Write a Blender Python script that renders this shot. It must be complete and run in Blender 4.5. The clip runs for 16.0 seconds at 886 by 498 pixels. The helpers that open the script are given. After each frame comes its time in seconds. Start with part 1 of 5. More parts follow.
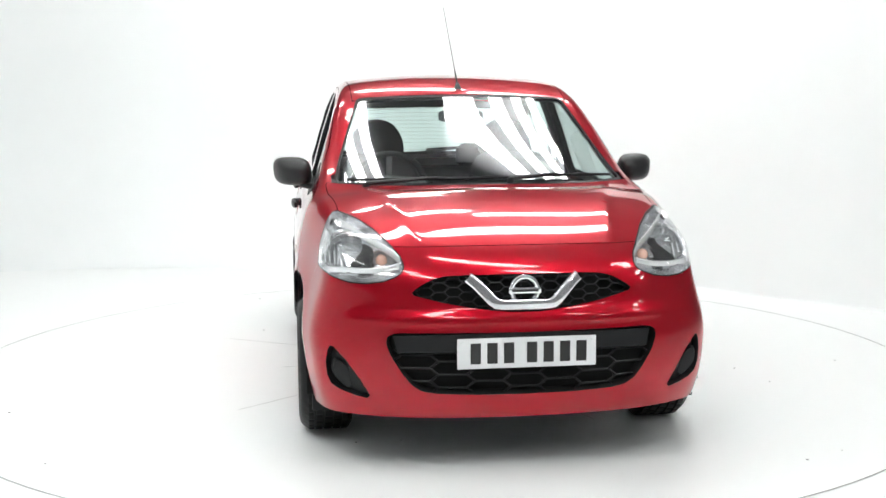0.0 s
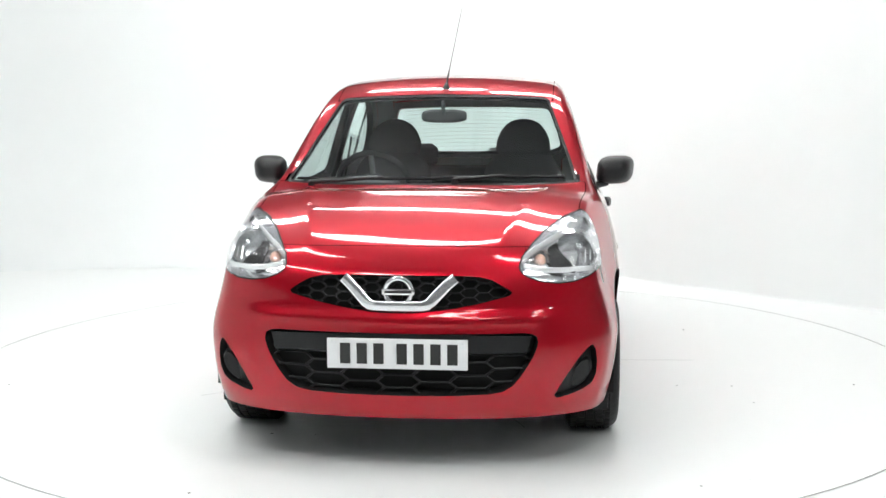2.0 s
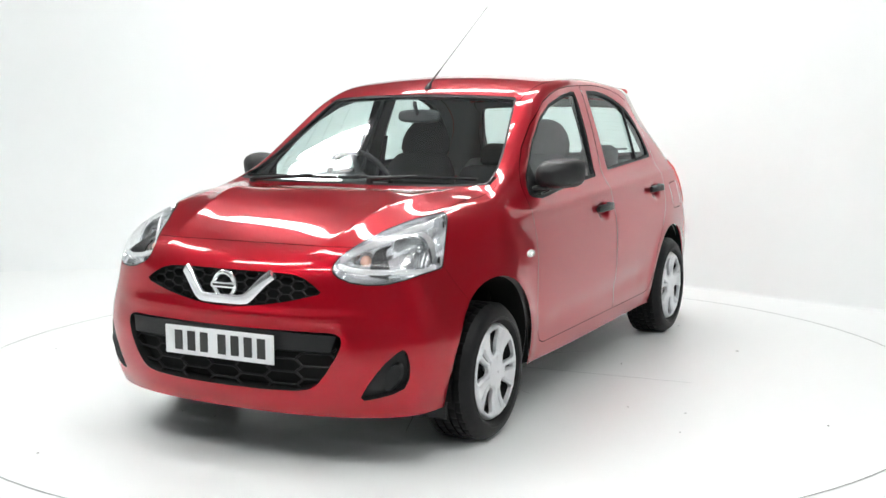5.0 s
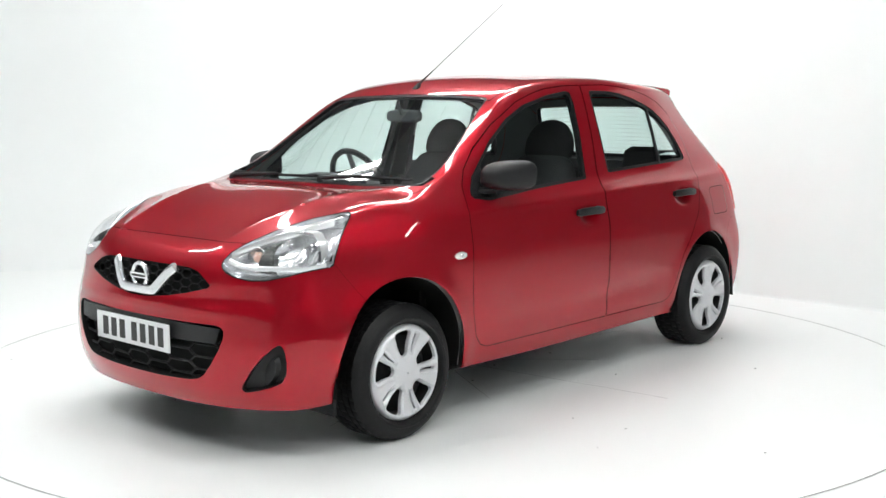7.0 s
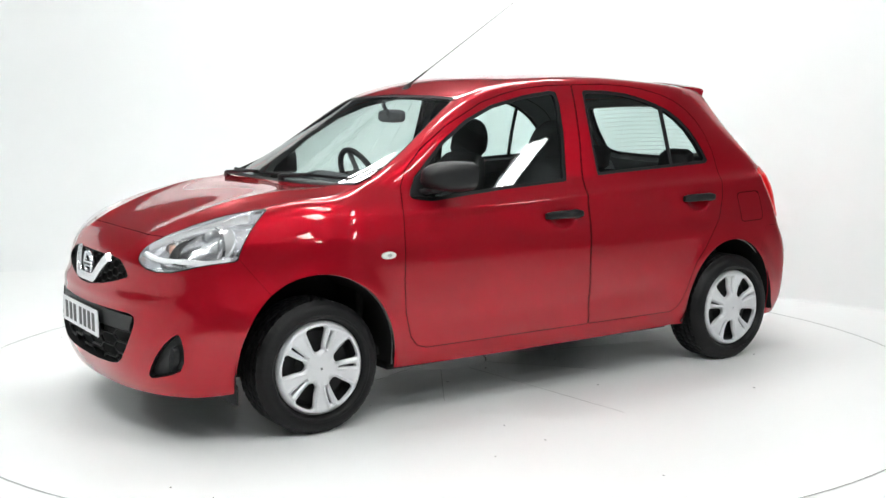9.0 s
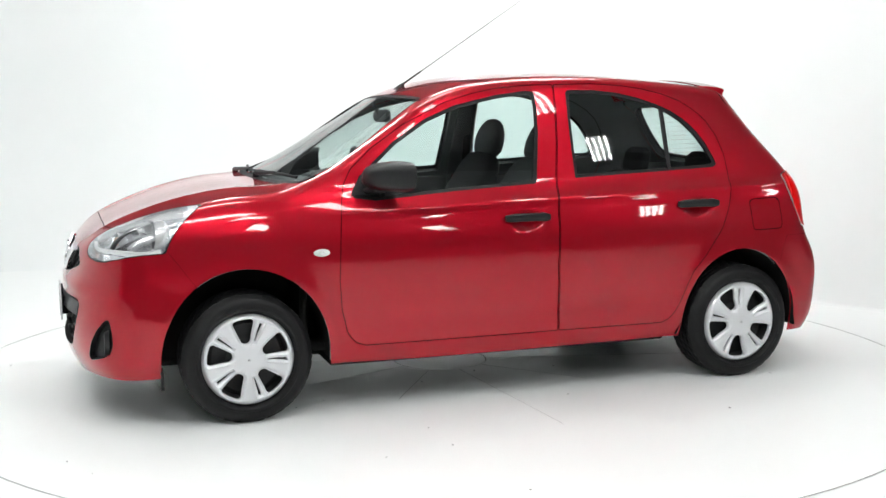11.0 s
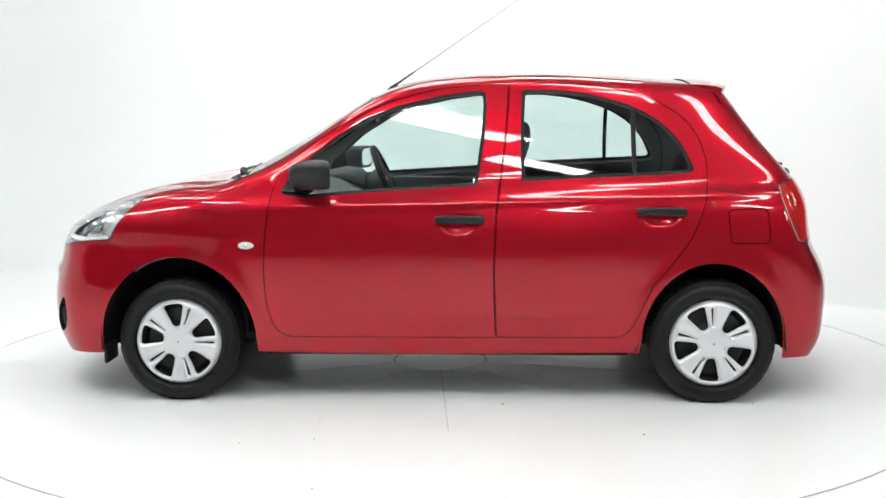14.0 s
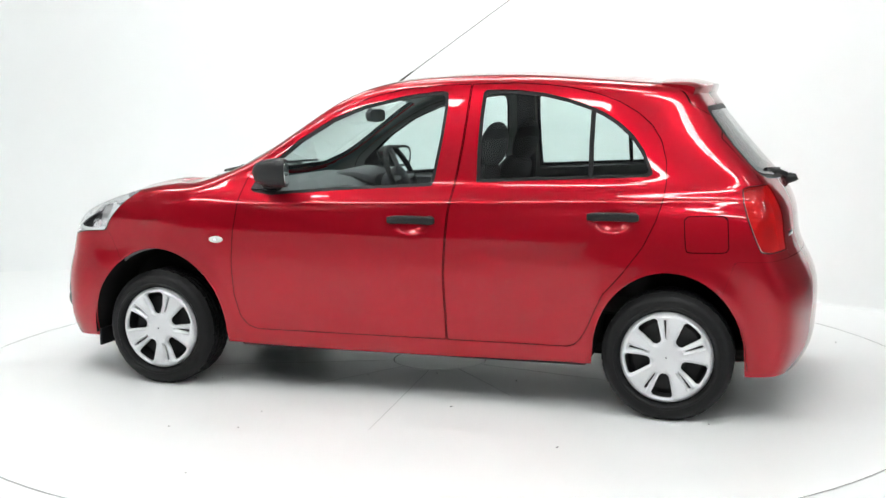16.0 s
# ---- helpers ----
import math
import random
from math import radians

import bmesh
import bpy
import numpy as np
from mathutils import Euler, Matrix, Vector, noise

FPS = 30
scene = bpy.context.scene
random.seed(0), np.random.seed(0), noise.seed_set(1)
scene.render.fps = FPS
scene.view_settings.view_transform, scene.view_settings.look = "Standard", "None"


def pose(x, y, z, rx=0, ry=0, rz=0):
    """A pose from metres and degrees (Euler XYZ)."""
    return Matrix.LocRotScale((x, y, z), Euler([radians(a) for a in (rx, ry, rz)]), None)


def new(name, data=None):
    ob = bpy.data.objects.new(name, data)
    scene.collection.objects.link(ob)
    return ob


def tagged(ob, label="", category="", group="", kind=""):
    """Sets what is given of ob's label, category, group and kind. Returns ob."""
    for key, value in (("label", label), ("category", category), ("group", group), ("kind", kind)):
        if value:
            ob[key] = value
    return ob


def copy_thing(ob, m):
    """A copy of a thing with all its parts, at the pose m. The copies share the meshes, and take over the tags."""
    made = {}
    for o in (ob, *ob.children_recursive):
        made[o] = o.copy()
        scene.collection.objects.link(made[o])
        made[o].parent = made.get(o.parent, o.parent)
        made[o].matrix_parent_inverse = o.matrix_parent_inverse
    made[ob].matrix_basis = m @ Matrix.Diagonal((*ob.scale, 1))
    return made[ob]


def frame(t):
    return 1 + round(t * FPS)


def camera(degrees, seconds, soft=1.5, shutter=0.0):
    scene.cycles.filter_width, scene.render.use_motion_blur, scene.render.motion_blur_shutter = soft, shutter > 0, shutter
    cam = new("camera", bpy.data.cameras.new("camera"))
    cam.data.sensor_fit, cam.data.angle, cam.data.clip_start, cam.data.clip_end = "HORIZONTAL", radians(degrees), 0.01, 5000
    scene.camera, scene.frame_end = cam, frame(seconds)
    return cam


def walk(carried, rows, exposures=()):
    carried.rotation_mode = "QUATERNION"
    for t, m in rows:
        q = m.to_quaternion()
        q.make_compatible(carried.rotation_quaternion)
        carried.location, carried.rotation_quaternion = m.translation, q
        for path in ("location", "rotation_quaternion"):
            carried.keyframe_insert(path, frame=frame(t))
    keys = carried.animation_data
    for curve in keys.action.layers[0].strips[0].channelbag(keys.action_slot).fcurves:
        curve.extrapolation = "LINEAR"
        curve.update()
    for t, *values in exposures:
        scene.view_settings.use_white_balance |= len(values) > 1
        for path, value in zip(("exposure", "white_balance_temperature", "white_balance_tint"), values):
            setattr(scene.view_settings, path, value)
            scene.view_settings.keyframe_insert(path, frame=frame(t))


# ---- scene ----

# ---------------------------------------------------------------- camera
EYE_Y, EYE_Z = -5.958, 1.374
cam = camera(42.8, 16.0)
EYE_POSE = pose(0, EYE_Y, EYE_Z, 90 - 7.438, 0, -0.184) @ pose(0, 0, 0, 0, 0, -0.259)
walk(cam, [(0.0, EYE_POSE), (16.0, EYE_POSE)])
scene.view_settings.exposure = 0.0

# ---------------------------------------------------------------- world
world = bpy.data.worlds.new("world")
world.use_nodes = True
world.node_tree.nodes["Background"].inputs[0].default_value = (0.8, 0.9, 1.0, 1)
world.node_tree.nodes["Background"].inputs[1].default_value = 0.02
scene.world = world


# ---------------------------------------------------------------- materials
def material(name, colour, rough=0.5, metal=0.0, coat=0.0, grain=0.0, grain_scale=30.0, bump=0.0, bump_scale=200.0, spec=0.5, rough_var=0.0):
    m = bpy.data.materials.new(name)
    m.use_nodes = True
    nt = m.node_tree
    b = nt.nodes["Principled BSDF"]
    b.inputs["Base Color"].default_value = (*colour, 1)
    b.inputs["Roughness"].default_value = rough
    b.inputs["Metallic"].default_value = metal
    b.inputs["Coat Weight"].default_value = coat
    b.inputs["Coat Roughness"].default_value = 0.02
    b.inputs["Specular IOR Level"].default_value = spec
    if grain or rough_var or bump:
        co = nt.nodes.new("ShaderNodeTexCoord")
    if grain or rough_var:
        n1 = nt.nodes.new("ShaderNodeTexNoise")
        n1.inputs["Scale"].default_value = grain_scale
        n1.inputs["Detail"].default_value = 6
        nt.links.new(co.outputs["Object"], n1.inputs["Vector"])
        n2 = nt.nodes.new("ShaderNodeTexNoise")
        n2.inputs["Scale"].default_value = grain_scale * 0.11
        nt.links.new(co.outputs["Object"], n2.inputs["Vector"])
        add = nt.nodes.new("ShaderNodeMath")
        add.operation = "ADD"
        nt.links.new(n1.outputs["Fac"], add.inputs[0])
        nt.links.new(n2.outputs["Fac"], add.inputs[1])
    if grain:
        mr = nt.nodes.new("ShaderNodeMapRange")
        mr.inputs["From Min"].default_value, mr.inputs["From Max"].default_value = 0.6, 1.4
        mr.inputs["To Min"].default_value, mr.inputs["To Max"].default_value = 1 - grain, 1 + grain
        nt.links.new(add.outputs[0], mr.inputs["Value"])
        mix = nt.nodes.new("ShaderNodeVectorMath")
        mix.operation = "SCALE"
        mix.inputs[0].default_value = colour
        nt.links.new(mr.outputs[0], mix.inputs["Scale"])
        nt.links.new(mix.outputs[0], b.inputs["Base Color"])
    if rough_var:
        mr = nt.nodes.new("ShaderNodeMapRange")
        mr.inputs["From Min"].default_value, mr.inputs["From Max"].default_value = 0.6, 1.4
        mr.inputs["To Min"].default_value, mr.inputs["To Max"].default_value = max(0, rough - rough_var), rough + rough_var
        nt.links.new(add.outputs[0], mr.inputs["Value"])
        nt.links.new(mr.outputs[0], b.inputs["Roughness"])
    if bump:
        n3 = nt.nodes.new("ShaderNodeTexNoise")
        n3.inputs["Scale"].default_value = bump_scale
        n3.inputs["Detail"].default_value = 4
        nt.links.new(co.outputs["Object"], n3.inputs["Vector"])
        bp = nt.nodes.new("ShaderNodeBump")
        bp.inputs["Strength"].default_value = bump
        bp.inputs["Distance"].default_value = 0.002
        nt.links.new(n3.outputs["Fac"], bp.inputs["Height"])
        nt.links.new(bp.outputs["Normal"], b.inputs["Normal"])
    return m


def glowing(name, colour, strength):
    m = bpy.data.materials.new(name)
    m.use_nodes = True
    b = m.node_tree.nodes["Principled BSDF"]
    b.inputs["Base Color"].default_value = (*colour, 1)
    b.inputs["Emission Color"].default_value = (*colour, 1)
    b.inputs["Emission Strength"].default_value = strength
    return m


def glass(name, colour, rough=0.0, gloss=0.07):
    """A thin pane: clear tint straight through, more mirror at a flat angle."""
    m = bpy.data.materials.new(name)
    m.use_nodes = True
    nt = m.node_tree
    nt.nodes.remove(nt.nodes["Principled BSDF"])
    out = nt.nodes["Material Output"]
    tr = nt.nodes.new("ShaderNodeBsdfTransparent")
    tr.inputs["Color"].default_value = (*colour, 1)
    gl = nt.nodes.new("ShaderNodeBsdfGlossy")
    gl.inputs["Roughness"].default_value = rough
    lw = nt.nodes.new("ShaderNodeLayerWeight")
    pw = nt.nodes.new("ShaderNodeMath")
    pw.operation = "POWER"
    pw.inputs[1].default_value = 5.0
    nt.links.new(lw.outputs["Facing"], pw.inputs[0])
    fr = nt.nodes.new("ShaderNodeMapRange")
    fr.inputs["To Min"].default_value = gloss
    nt.links.new(pw.outputs[0], fr.inputs["Value"])
    mix = nt.nodes.new("ShaderNodeMixShader")
    nt.links.new(fr.outputs[0], mix.inputs[0])
    nt.links.new(tr.outputs[0], mix.inputs[1])
    nt.links.new(gl.outputs[0], mix.inputs[2])
    nt.links.new(mix.outputs[0], out.inputs["Surface"])
    return m


def red_paint():
    """Deep red metallic paint under clear lacquer, with fine flake and slight unevenness."""
    m = material("red_paint", (0.385, 0.005, 0.015), 0.28, 0.55, 1.0, 0.02, 3.0, 0.0, spec=0.0)
    b = m.node_tree.nodes["Principled BSDF"]
    b.inputs["Coat IOR"].default_value = 1.46
    return m


M_PAINT = red_paint()
M_WALL = material("white_studio_wall", (0.82, 0.84, 0.84), 0.7, grain=0.012, grain_scale=2.0, bump=0.05, bump_scale=60)
M_FLOOR = material("white_gloss_floor", (0.83, 0.845, 0.84), 0.34, grain=0.012, grain_scale=1.2, spec=0.35)
M_DARKWALL = material("grey_warehouse_wall", (0.17, 0.17, 0.175), 0.8, grain=0.1, grain_scale=2.0)
M_CEIL = material("grey_ceiling_sheet", (0.58, 0.58, 0.59), 0.7, grain=0.1, grain_scale=2.0)
M_BEAM = material("painted_steel_beam", (0.16, 0.16, 0.17), 0.5, grain=0.1, grain_scale=4.0)
M_LINE = material("dark_joint_line", (0.20, 0.20, 0.20), 0.8, grain=0.3, grain_scale=20)
M_TUBE = glowing("fluorescent_tube", (0.98, 1.0, 0.985), 32.5)
M_HOUSING = material("grey_lamp_housing", (0.25, 0.25, 0.26), 0.4, grain=0.03)
M_RUBBER = material("black_rubber", (0.010, 0.010, 0.011), 0.5, grain=0.2, grain_scale=60, spec=0.25)
M_TYRE = material("tyre_rubber", (0.006, 0.006, 0.0065), 0.5, grain=0.25, grain_scale=40, bump=0.15, bump_scale=300, spec=0.25)
M_PLASTIC = material("black_textured_plastic", (0.010, 0.0105, 0.0115), 0.40, grain=0.12, grain_scale=60, bump=0.25, bump_scale=700, spec=0.35)
M_GAP = material("shut_line_dark", (0.006, 0.002, 0.002), 0.9, spec=0.0)
M_GLASS = glass("tinted_window_glass", (0.80, 0.90, 0.88))
M_SCREEN = glass("windscreen_glass", (0.84, 0.92, 0.90), gloss=0.09)
M_LENS = glass("clear_lamp_lens", (0.97, 0.975, 0.98), gloss=0.035)
M_CHROME = material("chrome", (0.72, 0.73, 0.75), 0.08, 1.0)
M_SILVER = material("silver_painted_plastic", (0.70, 0.71, 0.73), 0.30, 0.2, 0.3, 0.02, 20)
M_TRIM = material("dark_grey_cabin_plastic", (0.06, 0.062, 0.067), 0.6, grain=0.1, grain_scale=60, bump=0.2, bump_scale=500)
M_TRIMLIGHT = material("light_grey_cabin_trim", (0.2, 0.2, 0.21), 0.55, grain=0.06, grain_scale=30)
M_LINING = material("grey_cabin_lining", (0.20, 0.205, 0.20), 0.7, grain=0.06, grain_scale=60)
M_DASH = material("grey_dashboard_plastic", (0.11, 0.113, 0.12), 0.6, grain=0.08, grain_scale=60, bump=0.2, bump_scale=500)
M_SEAT = material("black_seat_fabric", (0.030, 0.030, 0.032), 0.9, grain=0.2, grain_scale=120, bump=0.15, bump_scale=300)


# ---------------------------------------------------------------- mesh helpers
def mesh_object(name, verts, faces, mat, parent=None, normals=None, smooth=True):
    me = bpy.data.meshes.new(name)
    me.from_pydata([tuple(v) for v in verts], [], [tuple(int(i) for i in f) for f in faces])
    me.materials.append(mat)
    if smooth:
        me.polygons.foreach_set("use_smooth", [True] * len(me.polygons))
    me.update()
    if normals is not None:
        me.normals_split_custom_set_from_vertices([tuple(n) for n in normals])
    ob = new(name, me)
    ob.parent = parent
    return ob


def part(name, bm, mat, parent=None, label="", smooth=True):
    me = bpy.data.meshes.new(name)
    bmesh.ops.recalc_face_normals(bm, faces=bm.faces[:])
    bm.to_mesh(me)
    bm.free()
    me.materials.append(mat)
    if smooth:
        me.polygons.foreach_set("use_smooth", [True] * len(me.polygons))
        me.set_sharp_from_angle(angle=radians(35))
    ob = new(name, me)
    ob.parent = parent
    return tagged(ob, label)


def box(bm, lo, hi, bevel=0.0, seg=2):
    """A box from corner to corner, with rounded edges."""
    lo, hi = Vector(lo), Vector(hi)
    r = bmesh.ops.create_cube(bm, size=1, matrix=Matrix.Translation((lo + hi) / 2) @ Matrix.Diagonal((*(hi - lo), 1)))
    if bevel:
        edges = {e for v in r["verts"] for e in v.link_edges}
        bmesh.ops.bevel(bm, geom=list(edges), offset=bevel, segments=seg, profile=0.5, affect="EDGES")
    return bm


def spin(bm, profile, n=64, m=Matrix.Identity(4)):
    """Turns a profile of (radius, height) round the z axis."""
    rings = []
    for r, h in profile:
        rings.append([bm.verts.new(m @ Vector((r * math.cos(2 * math.pi * i / n), r * math.sin(2 * math.pi * i / n), h))) for i in range(n)])
    for a, b in zip(rings, rings[1:]):
        for i in range(n):
            bm.faces.new((a[i], a[(i + 1) % n], b[(i + 1) % n], b[i]))
    return rings


def tube(bm, pts, radius, n=10, closed=False, cap=True):
    """A round bar along points; radius a number or one per point."""
    pts = [Vector(p) for p in pts]
    rad = radius if isinstance(radius, (list, tuple)) else [radius] * len(pts)
    rings = []
    s = None
    for i, p in enumerate(pts):
        a = pts[i - 1] if (i or closed) else p
        b = pts[(i + 1) % len(pts)] if (i + 1 < len(pts) or closed) else p
        d = (b - a).normalized()
        if s is None:
            s = d.cross(Vector((0, 1, 0)) if abs(d.z) > 0.95 else Vector((0, 0, 1)))
        s = (s - d * s.dot(d)).normalized()
        u = s.cross(d)
        rings.append([bm.verts.new(p + rad[i] * (math.cos(2 * math.pi * k / n) * s + math.sin(2 * math.pi * k / n) * u)) for k in range(n)])
    pairs = list(zip(rings, rings[1:])) + ([(rings[-1], rings[0])] if closed else [])
    for a, b in pairs:
        for k in range(n):
            bm.faces.new((a[k], a[(k + 1) % n], b[(k + 1) % n], b[k]))
    if cap and not closed:
        bm.faces.new(rings[0][::-1]), bm.faces.new(rings[-1])


def smooth_path(pts, n=8, closed=False):
    """Catmull-Rom through points of any dimension."""
    p = np.array(pts, float)
    out = []
    m = len(p)
    for i in range(m if closed else m - 1):
        if closed:
            a, b, c, d = p[i - 1], p[i], p[(i + 1) % m], p[(i + 2) % m]
        else:
            a, b, c, d = p[max(i - 1, 0)], p[i], p[i + 1], p[min(i + 2, m - 1)]
        for k in range(n):
            t = k / n
            out.append(0.5 * (2 * b + (c - a) * t + (2 * a - 5 * b + 4 * c - d) * t * t + (3 * b - a - 3 * c + d) * t ** 3))
    if not closed:
        out.append(p[-1])
    return np.array(out)


def spline(xs, ys):
    """Natural cubic through points, straight beyond the ends. Returns f(x) for arrays."""
    xs, ys = np.array(xs, float), np.array(ys, float)
    o = np.argsort(xs)
    xs, ys = xs[o], ys[o]
    n, h = len(xs), np.diff(xs)
    A, r = np.eye(n), np.zeros(n)
    for i in range(1, n - 1):
        A[i, i - 1:i + 2] = h[i - 1], 2 * (h[i - 1] + h[i]), h[i]
        r[i] = 6 * ((ys[i + 1] - ys[i]) / h[i] - (ys[i] - ys[i - 1]) / h[i - 1])
    m = np.linalg.solve(A, r)
    s0 = (ys[1] - ys[0]) / h[0] - h[0] * m[1] / 6
    s1 = (ys[-1] - ys[-2]) / h[-1] + h[-1] * m[-2] / 6

    def f(x):
        x = np.asarray(x, float)
        c = np.clip(x, xs[0], xs[-1])
        i = np.clip(np.searchsorted(xs, c) - 1, 0, n - 2)
        a, b = xs[i + 1] - c, c - xs[i]
        v = (m[i] * a ** 3 + m[i + 1] * b ** 3) / (6 * h[i]) + (ys[i] / h[i] - m[i] * h[i] / 6) * a + (ys[i + 1] / h[i] - m[i + 1] * h[i] / 6) * b
        return v + np.where(x < xs[0], (x - xs[0]) * s0, 0) + np.where(x > xs[-1], (x - xs[-1]) * s1, 0)
    return f


# ---------------------------------------------------------------- the studio
def build_studio():
    # floor: one sheet round the turntable's round opening
    bm = bmesh.new()
    n = 128
    ring = [bm.verts.new((2.516 * math.cos(2 * math.pi * i / n), 2.516 * math.sin(2 * math.pi * i / n), 0)) for i in range(n)]
    low = [bm.verts.new((v.co.x, v.co.y, -0.03)) for v in ring]
    far = []
    for i in range(n):
        a = 2 * math.pi * i / n
        c, s = math.cos(a), math.sin(a)
        k = 9.5 / max(abs(c), abs(s))
        far.append(bm.verts.new((k * c, k * s - 2.0, 0)))
    for i in range(n):
        j = (i + 1) % n
        bm.faces.new((ring[i], far[i], far[j], ring[j]))
        bm.faces.new((low[i], ring[i], ring[j], low[j]))
    floor = part("floor", bm, M_FLOOR, None, smooth=False)
    tagged(floor, "white painted glossy studio floor round the turntable", "floor", kind="structure")
    bm = bmesh.new()
    rings = spin(bm, [(2.40, -0.028), (2.60, -0.028)], 96)
    spin(bm, [(2.5075, 0.0008), (2.5120, 0.0008)], 128)
    tagged(part("floor_pit", bm, M_LINE), "dark gap below the turntable rim", "floor", kind="structure")

    # white wall: flat panel at the side, rounded corner, then the back
    plan = [(3.15, 1.041), (2.906, 1.277), (1.928, 2.223), (0.35, 3.76)]
    # run past (-7.6, -3.0) is unseen, added to brighten reflections in the doors
    plan += [(-0.35 + 0.9 * 0.0, 4.28), (-1.1, 4.62), (-2.0, 4.75), (-3.6, 4.6), (-5.2, 3.9), (-6.6, 2.4), (-7.4, 0.2), (-7.6, -3.0), (-7.2, -6.2), (-5.9, -8.9), (-3.8, -10.5)]
    pts = np.vstack([np.array(plan[:3]), smooth_path(plan[3:], 6)])
    top = 2.55
    verts, faces = [], []
    # the cove's radius grows from nothing at the flat panel to half a metre at the back
    for k, (x, y) in enumerate(pts):
        a, b = pts[max(k - 1, 0)], pts[min(k + 1, len(pts) - 1)]
        d = (b - a) / np.linalg.norm(b - a)
        inward = np.array([-d[1], d[0]])
        if inward @ (np.array([0, -1.0]) - np.array([x, y])) < 0:
            inward = -inward
        r = 0.02 + 1.3 * min(max((k - 3) / 8, 0), 1)
        col = []
        for i in range(9):
            an = math.pi / 2 * i / 8
            off = r * (1 - math.sin(an))
            col.append((x + inward[0] * off, y + inward[1] * off, 0.0008 + r * (1 - math.cos(an))))
        col.append((x, y, top))
        col.append((x - inward[0] * 0.12, y - inward[1] * 0.12, top))
        col.append((x - inward[0] * 0.12, y - inward[1] * 0.12, 0))
        verts += col
    m = 12
    for k in range(len(pts) - 1):
        for i in range(m - 1):
            faces.append((k * m + i, (k + 1) * m + i, (k + 1) * m + i + 1, k * m + i + 1))
    wall = mesh_object("wall_white", verts, faces, M_WALL)
    wall.data.set_sharp_from_angle(angle=radians(25))
    tagged(wall, "white seamless studio wall with curved corner", "wall", kind="structure")

    # plain warehouse walls and roof that close the place
    bm = bmesh.new()
    box(bm, (-9.6, -11.6, -0.1), (9.6, -11.4, 5.3))
    tagged(part("wall_south", bm, M_DARKWALL, smooth=False), "dark grey warehouse wall opposite the studio", "wall", kind="structure")
    bm = bmesh.new()
    box(bm, (-9.6, 7.5, -0.1), (9.6, 7.7, 5.3))
    tagged(part("wall_north", bm, M_DARKWALL, smooth=False), "dark grey warehouse wall behind the studio", "wall", kind="structure")
    for nm, x in (("wall_west", -9.6), ("wall_east", 9.4)):
        bm = bmesh.new()
        box(bm, (x, -11.4, -0.1), (x + 0.2, 7.5, 5.3))
        tagged(part(nm, bm, M_DARKWALL, smooth=False), "dark grey warehouse side wall", "wall", kind="structure")
    bm = bmesh.new()
    box(bm, (-9.6, -11.6, 5.3), (9.6, 7.7, 5.4))
    for i in range(64):
        x = -9.5 + i * 0.3
        box(bm, (x, -11.4, 5.24), (x + 0.1, 7.5, 5.305))
    tagged(part("ceiling", bm, M_CEIL, smooth=False), "grey corrugated warehouse ceiling", "ceiling", kind="structure")
    for i, y in enumerate((-9, -6, -3, 0, 3, 6)):
        bm = bmesh.new()
        box(bm, (-9.4, y - 0.06, 5.0), (9.4, y + 0.06, 5.24))
        tagged(part("ceiling_beam", bm, M_BEAM, smooth=False), "grey painted steel roof beam", "beam", group="roof beams", kind="structure")


def ceiling_bank():
    """A bank of four long tubes in a shallow grey tray."""
    root = new("ceiling_light")
    bm = bmesh.new()
    box(bm, (-0.75, -0.18, 0.05), (0.75, 0.18, 0.09), 0.005, 1)
    part("housing", bm, M_HOUSING, root, smooth=False)
    for k in range(4):
        bm = bmesh.new()
        y = -0.12 + 0.08 * k
        box(bm, (-0.72, y - 0.019, 0.008), (0.72, y + 0.019, 0.042), 0.010, 1)
        part("tube", bm, M_TUBE, root, smooth=False)
    for x in (-0.6, 0.6):
        bm = bmesh.new()
        tube(bm, [(x, 0, 0.08), (x, 0, 5.26 - LIGHT_Z)], 0.008, 6)
        part("rod", bm, M_BEAM, root)
    tagged(root, "bank of four white fluorescent tubes under the ceiling", "ceiling light", group="ceiling lights")
    return root


LIGHT_Z = 4.2
# banks at (-1.0, -3.9), (0.6, -7.0), (-3.0, -1.4) added to brighten the floor
LIGHTS = [(0.9, 1.18, 7), (-0.45, 0.62, -27), (-2.13, 2.48, -48), (1.15, 2.3, 5), (-0.3, 2.9, -22), (-1.0, -3.9, -43), (0.6, -7.0, -43), (5.6, -4.6, -43), (7.6, -2.6, -43), (6.2, -8.4, -43), (8.2, -6.2, -43), (0.75, -2.0, -43), (1.6, -3.5, -43), (-0.2, -5.2, -40), (3.4, -5.9, -43), (-2.6, -3.2, -43), (-1.7, -0.7, -43), (-3.0, -1.4, -43), (-3.8, 0.9, -43), (-4.6, -3.0, -43), (3.3, -3.0, -43)]


def build_lights():
    first = ceiling_bank()
    x, y, a = LIGHTS[0]
    first.matrix_basis = pose(x, y, LIGHT_Z, 0, 0, a)
    for x, y, a in LIGHTS[1:]:
        copy_thing(first, pose(x, y, LIGHT_Z, 0, 0, a))


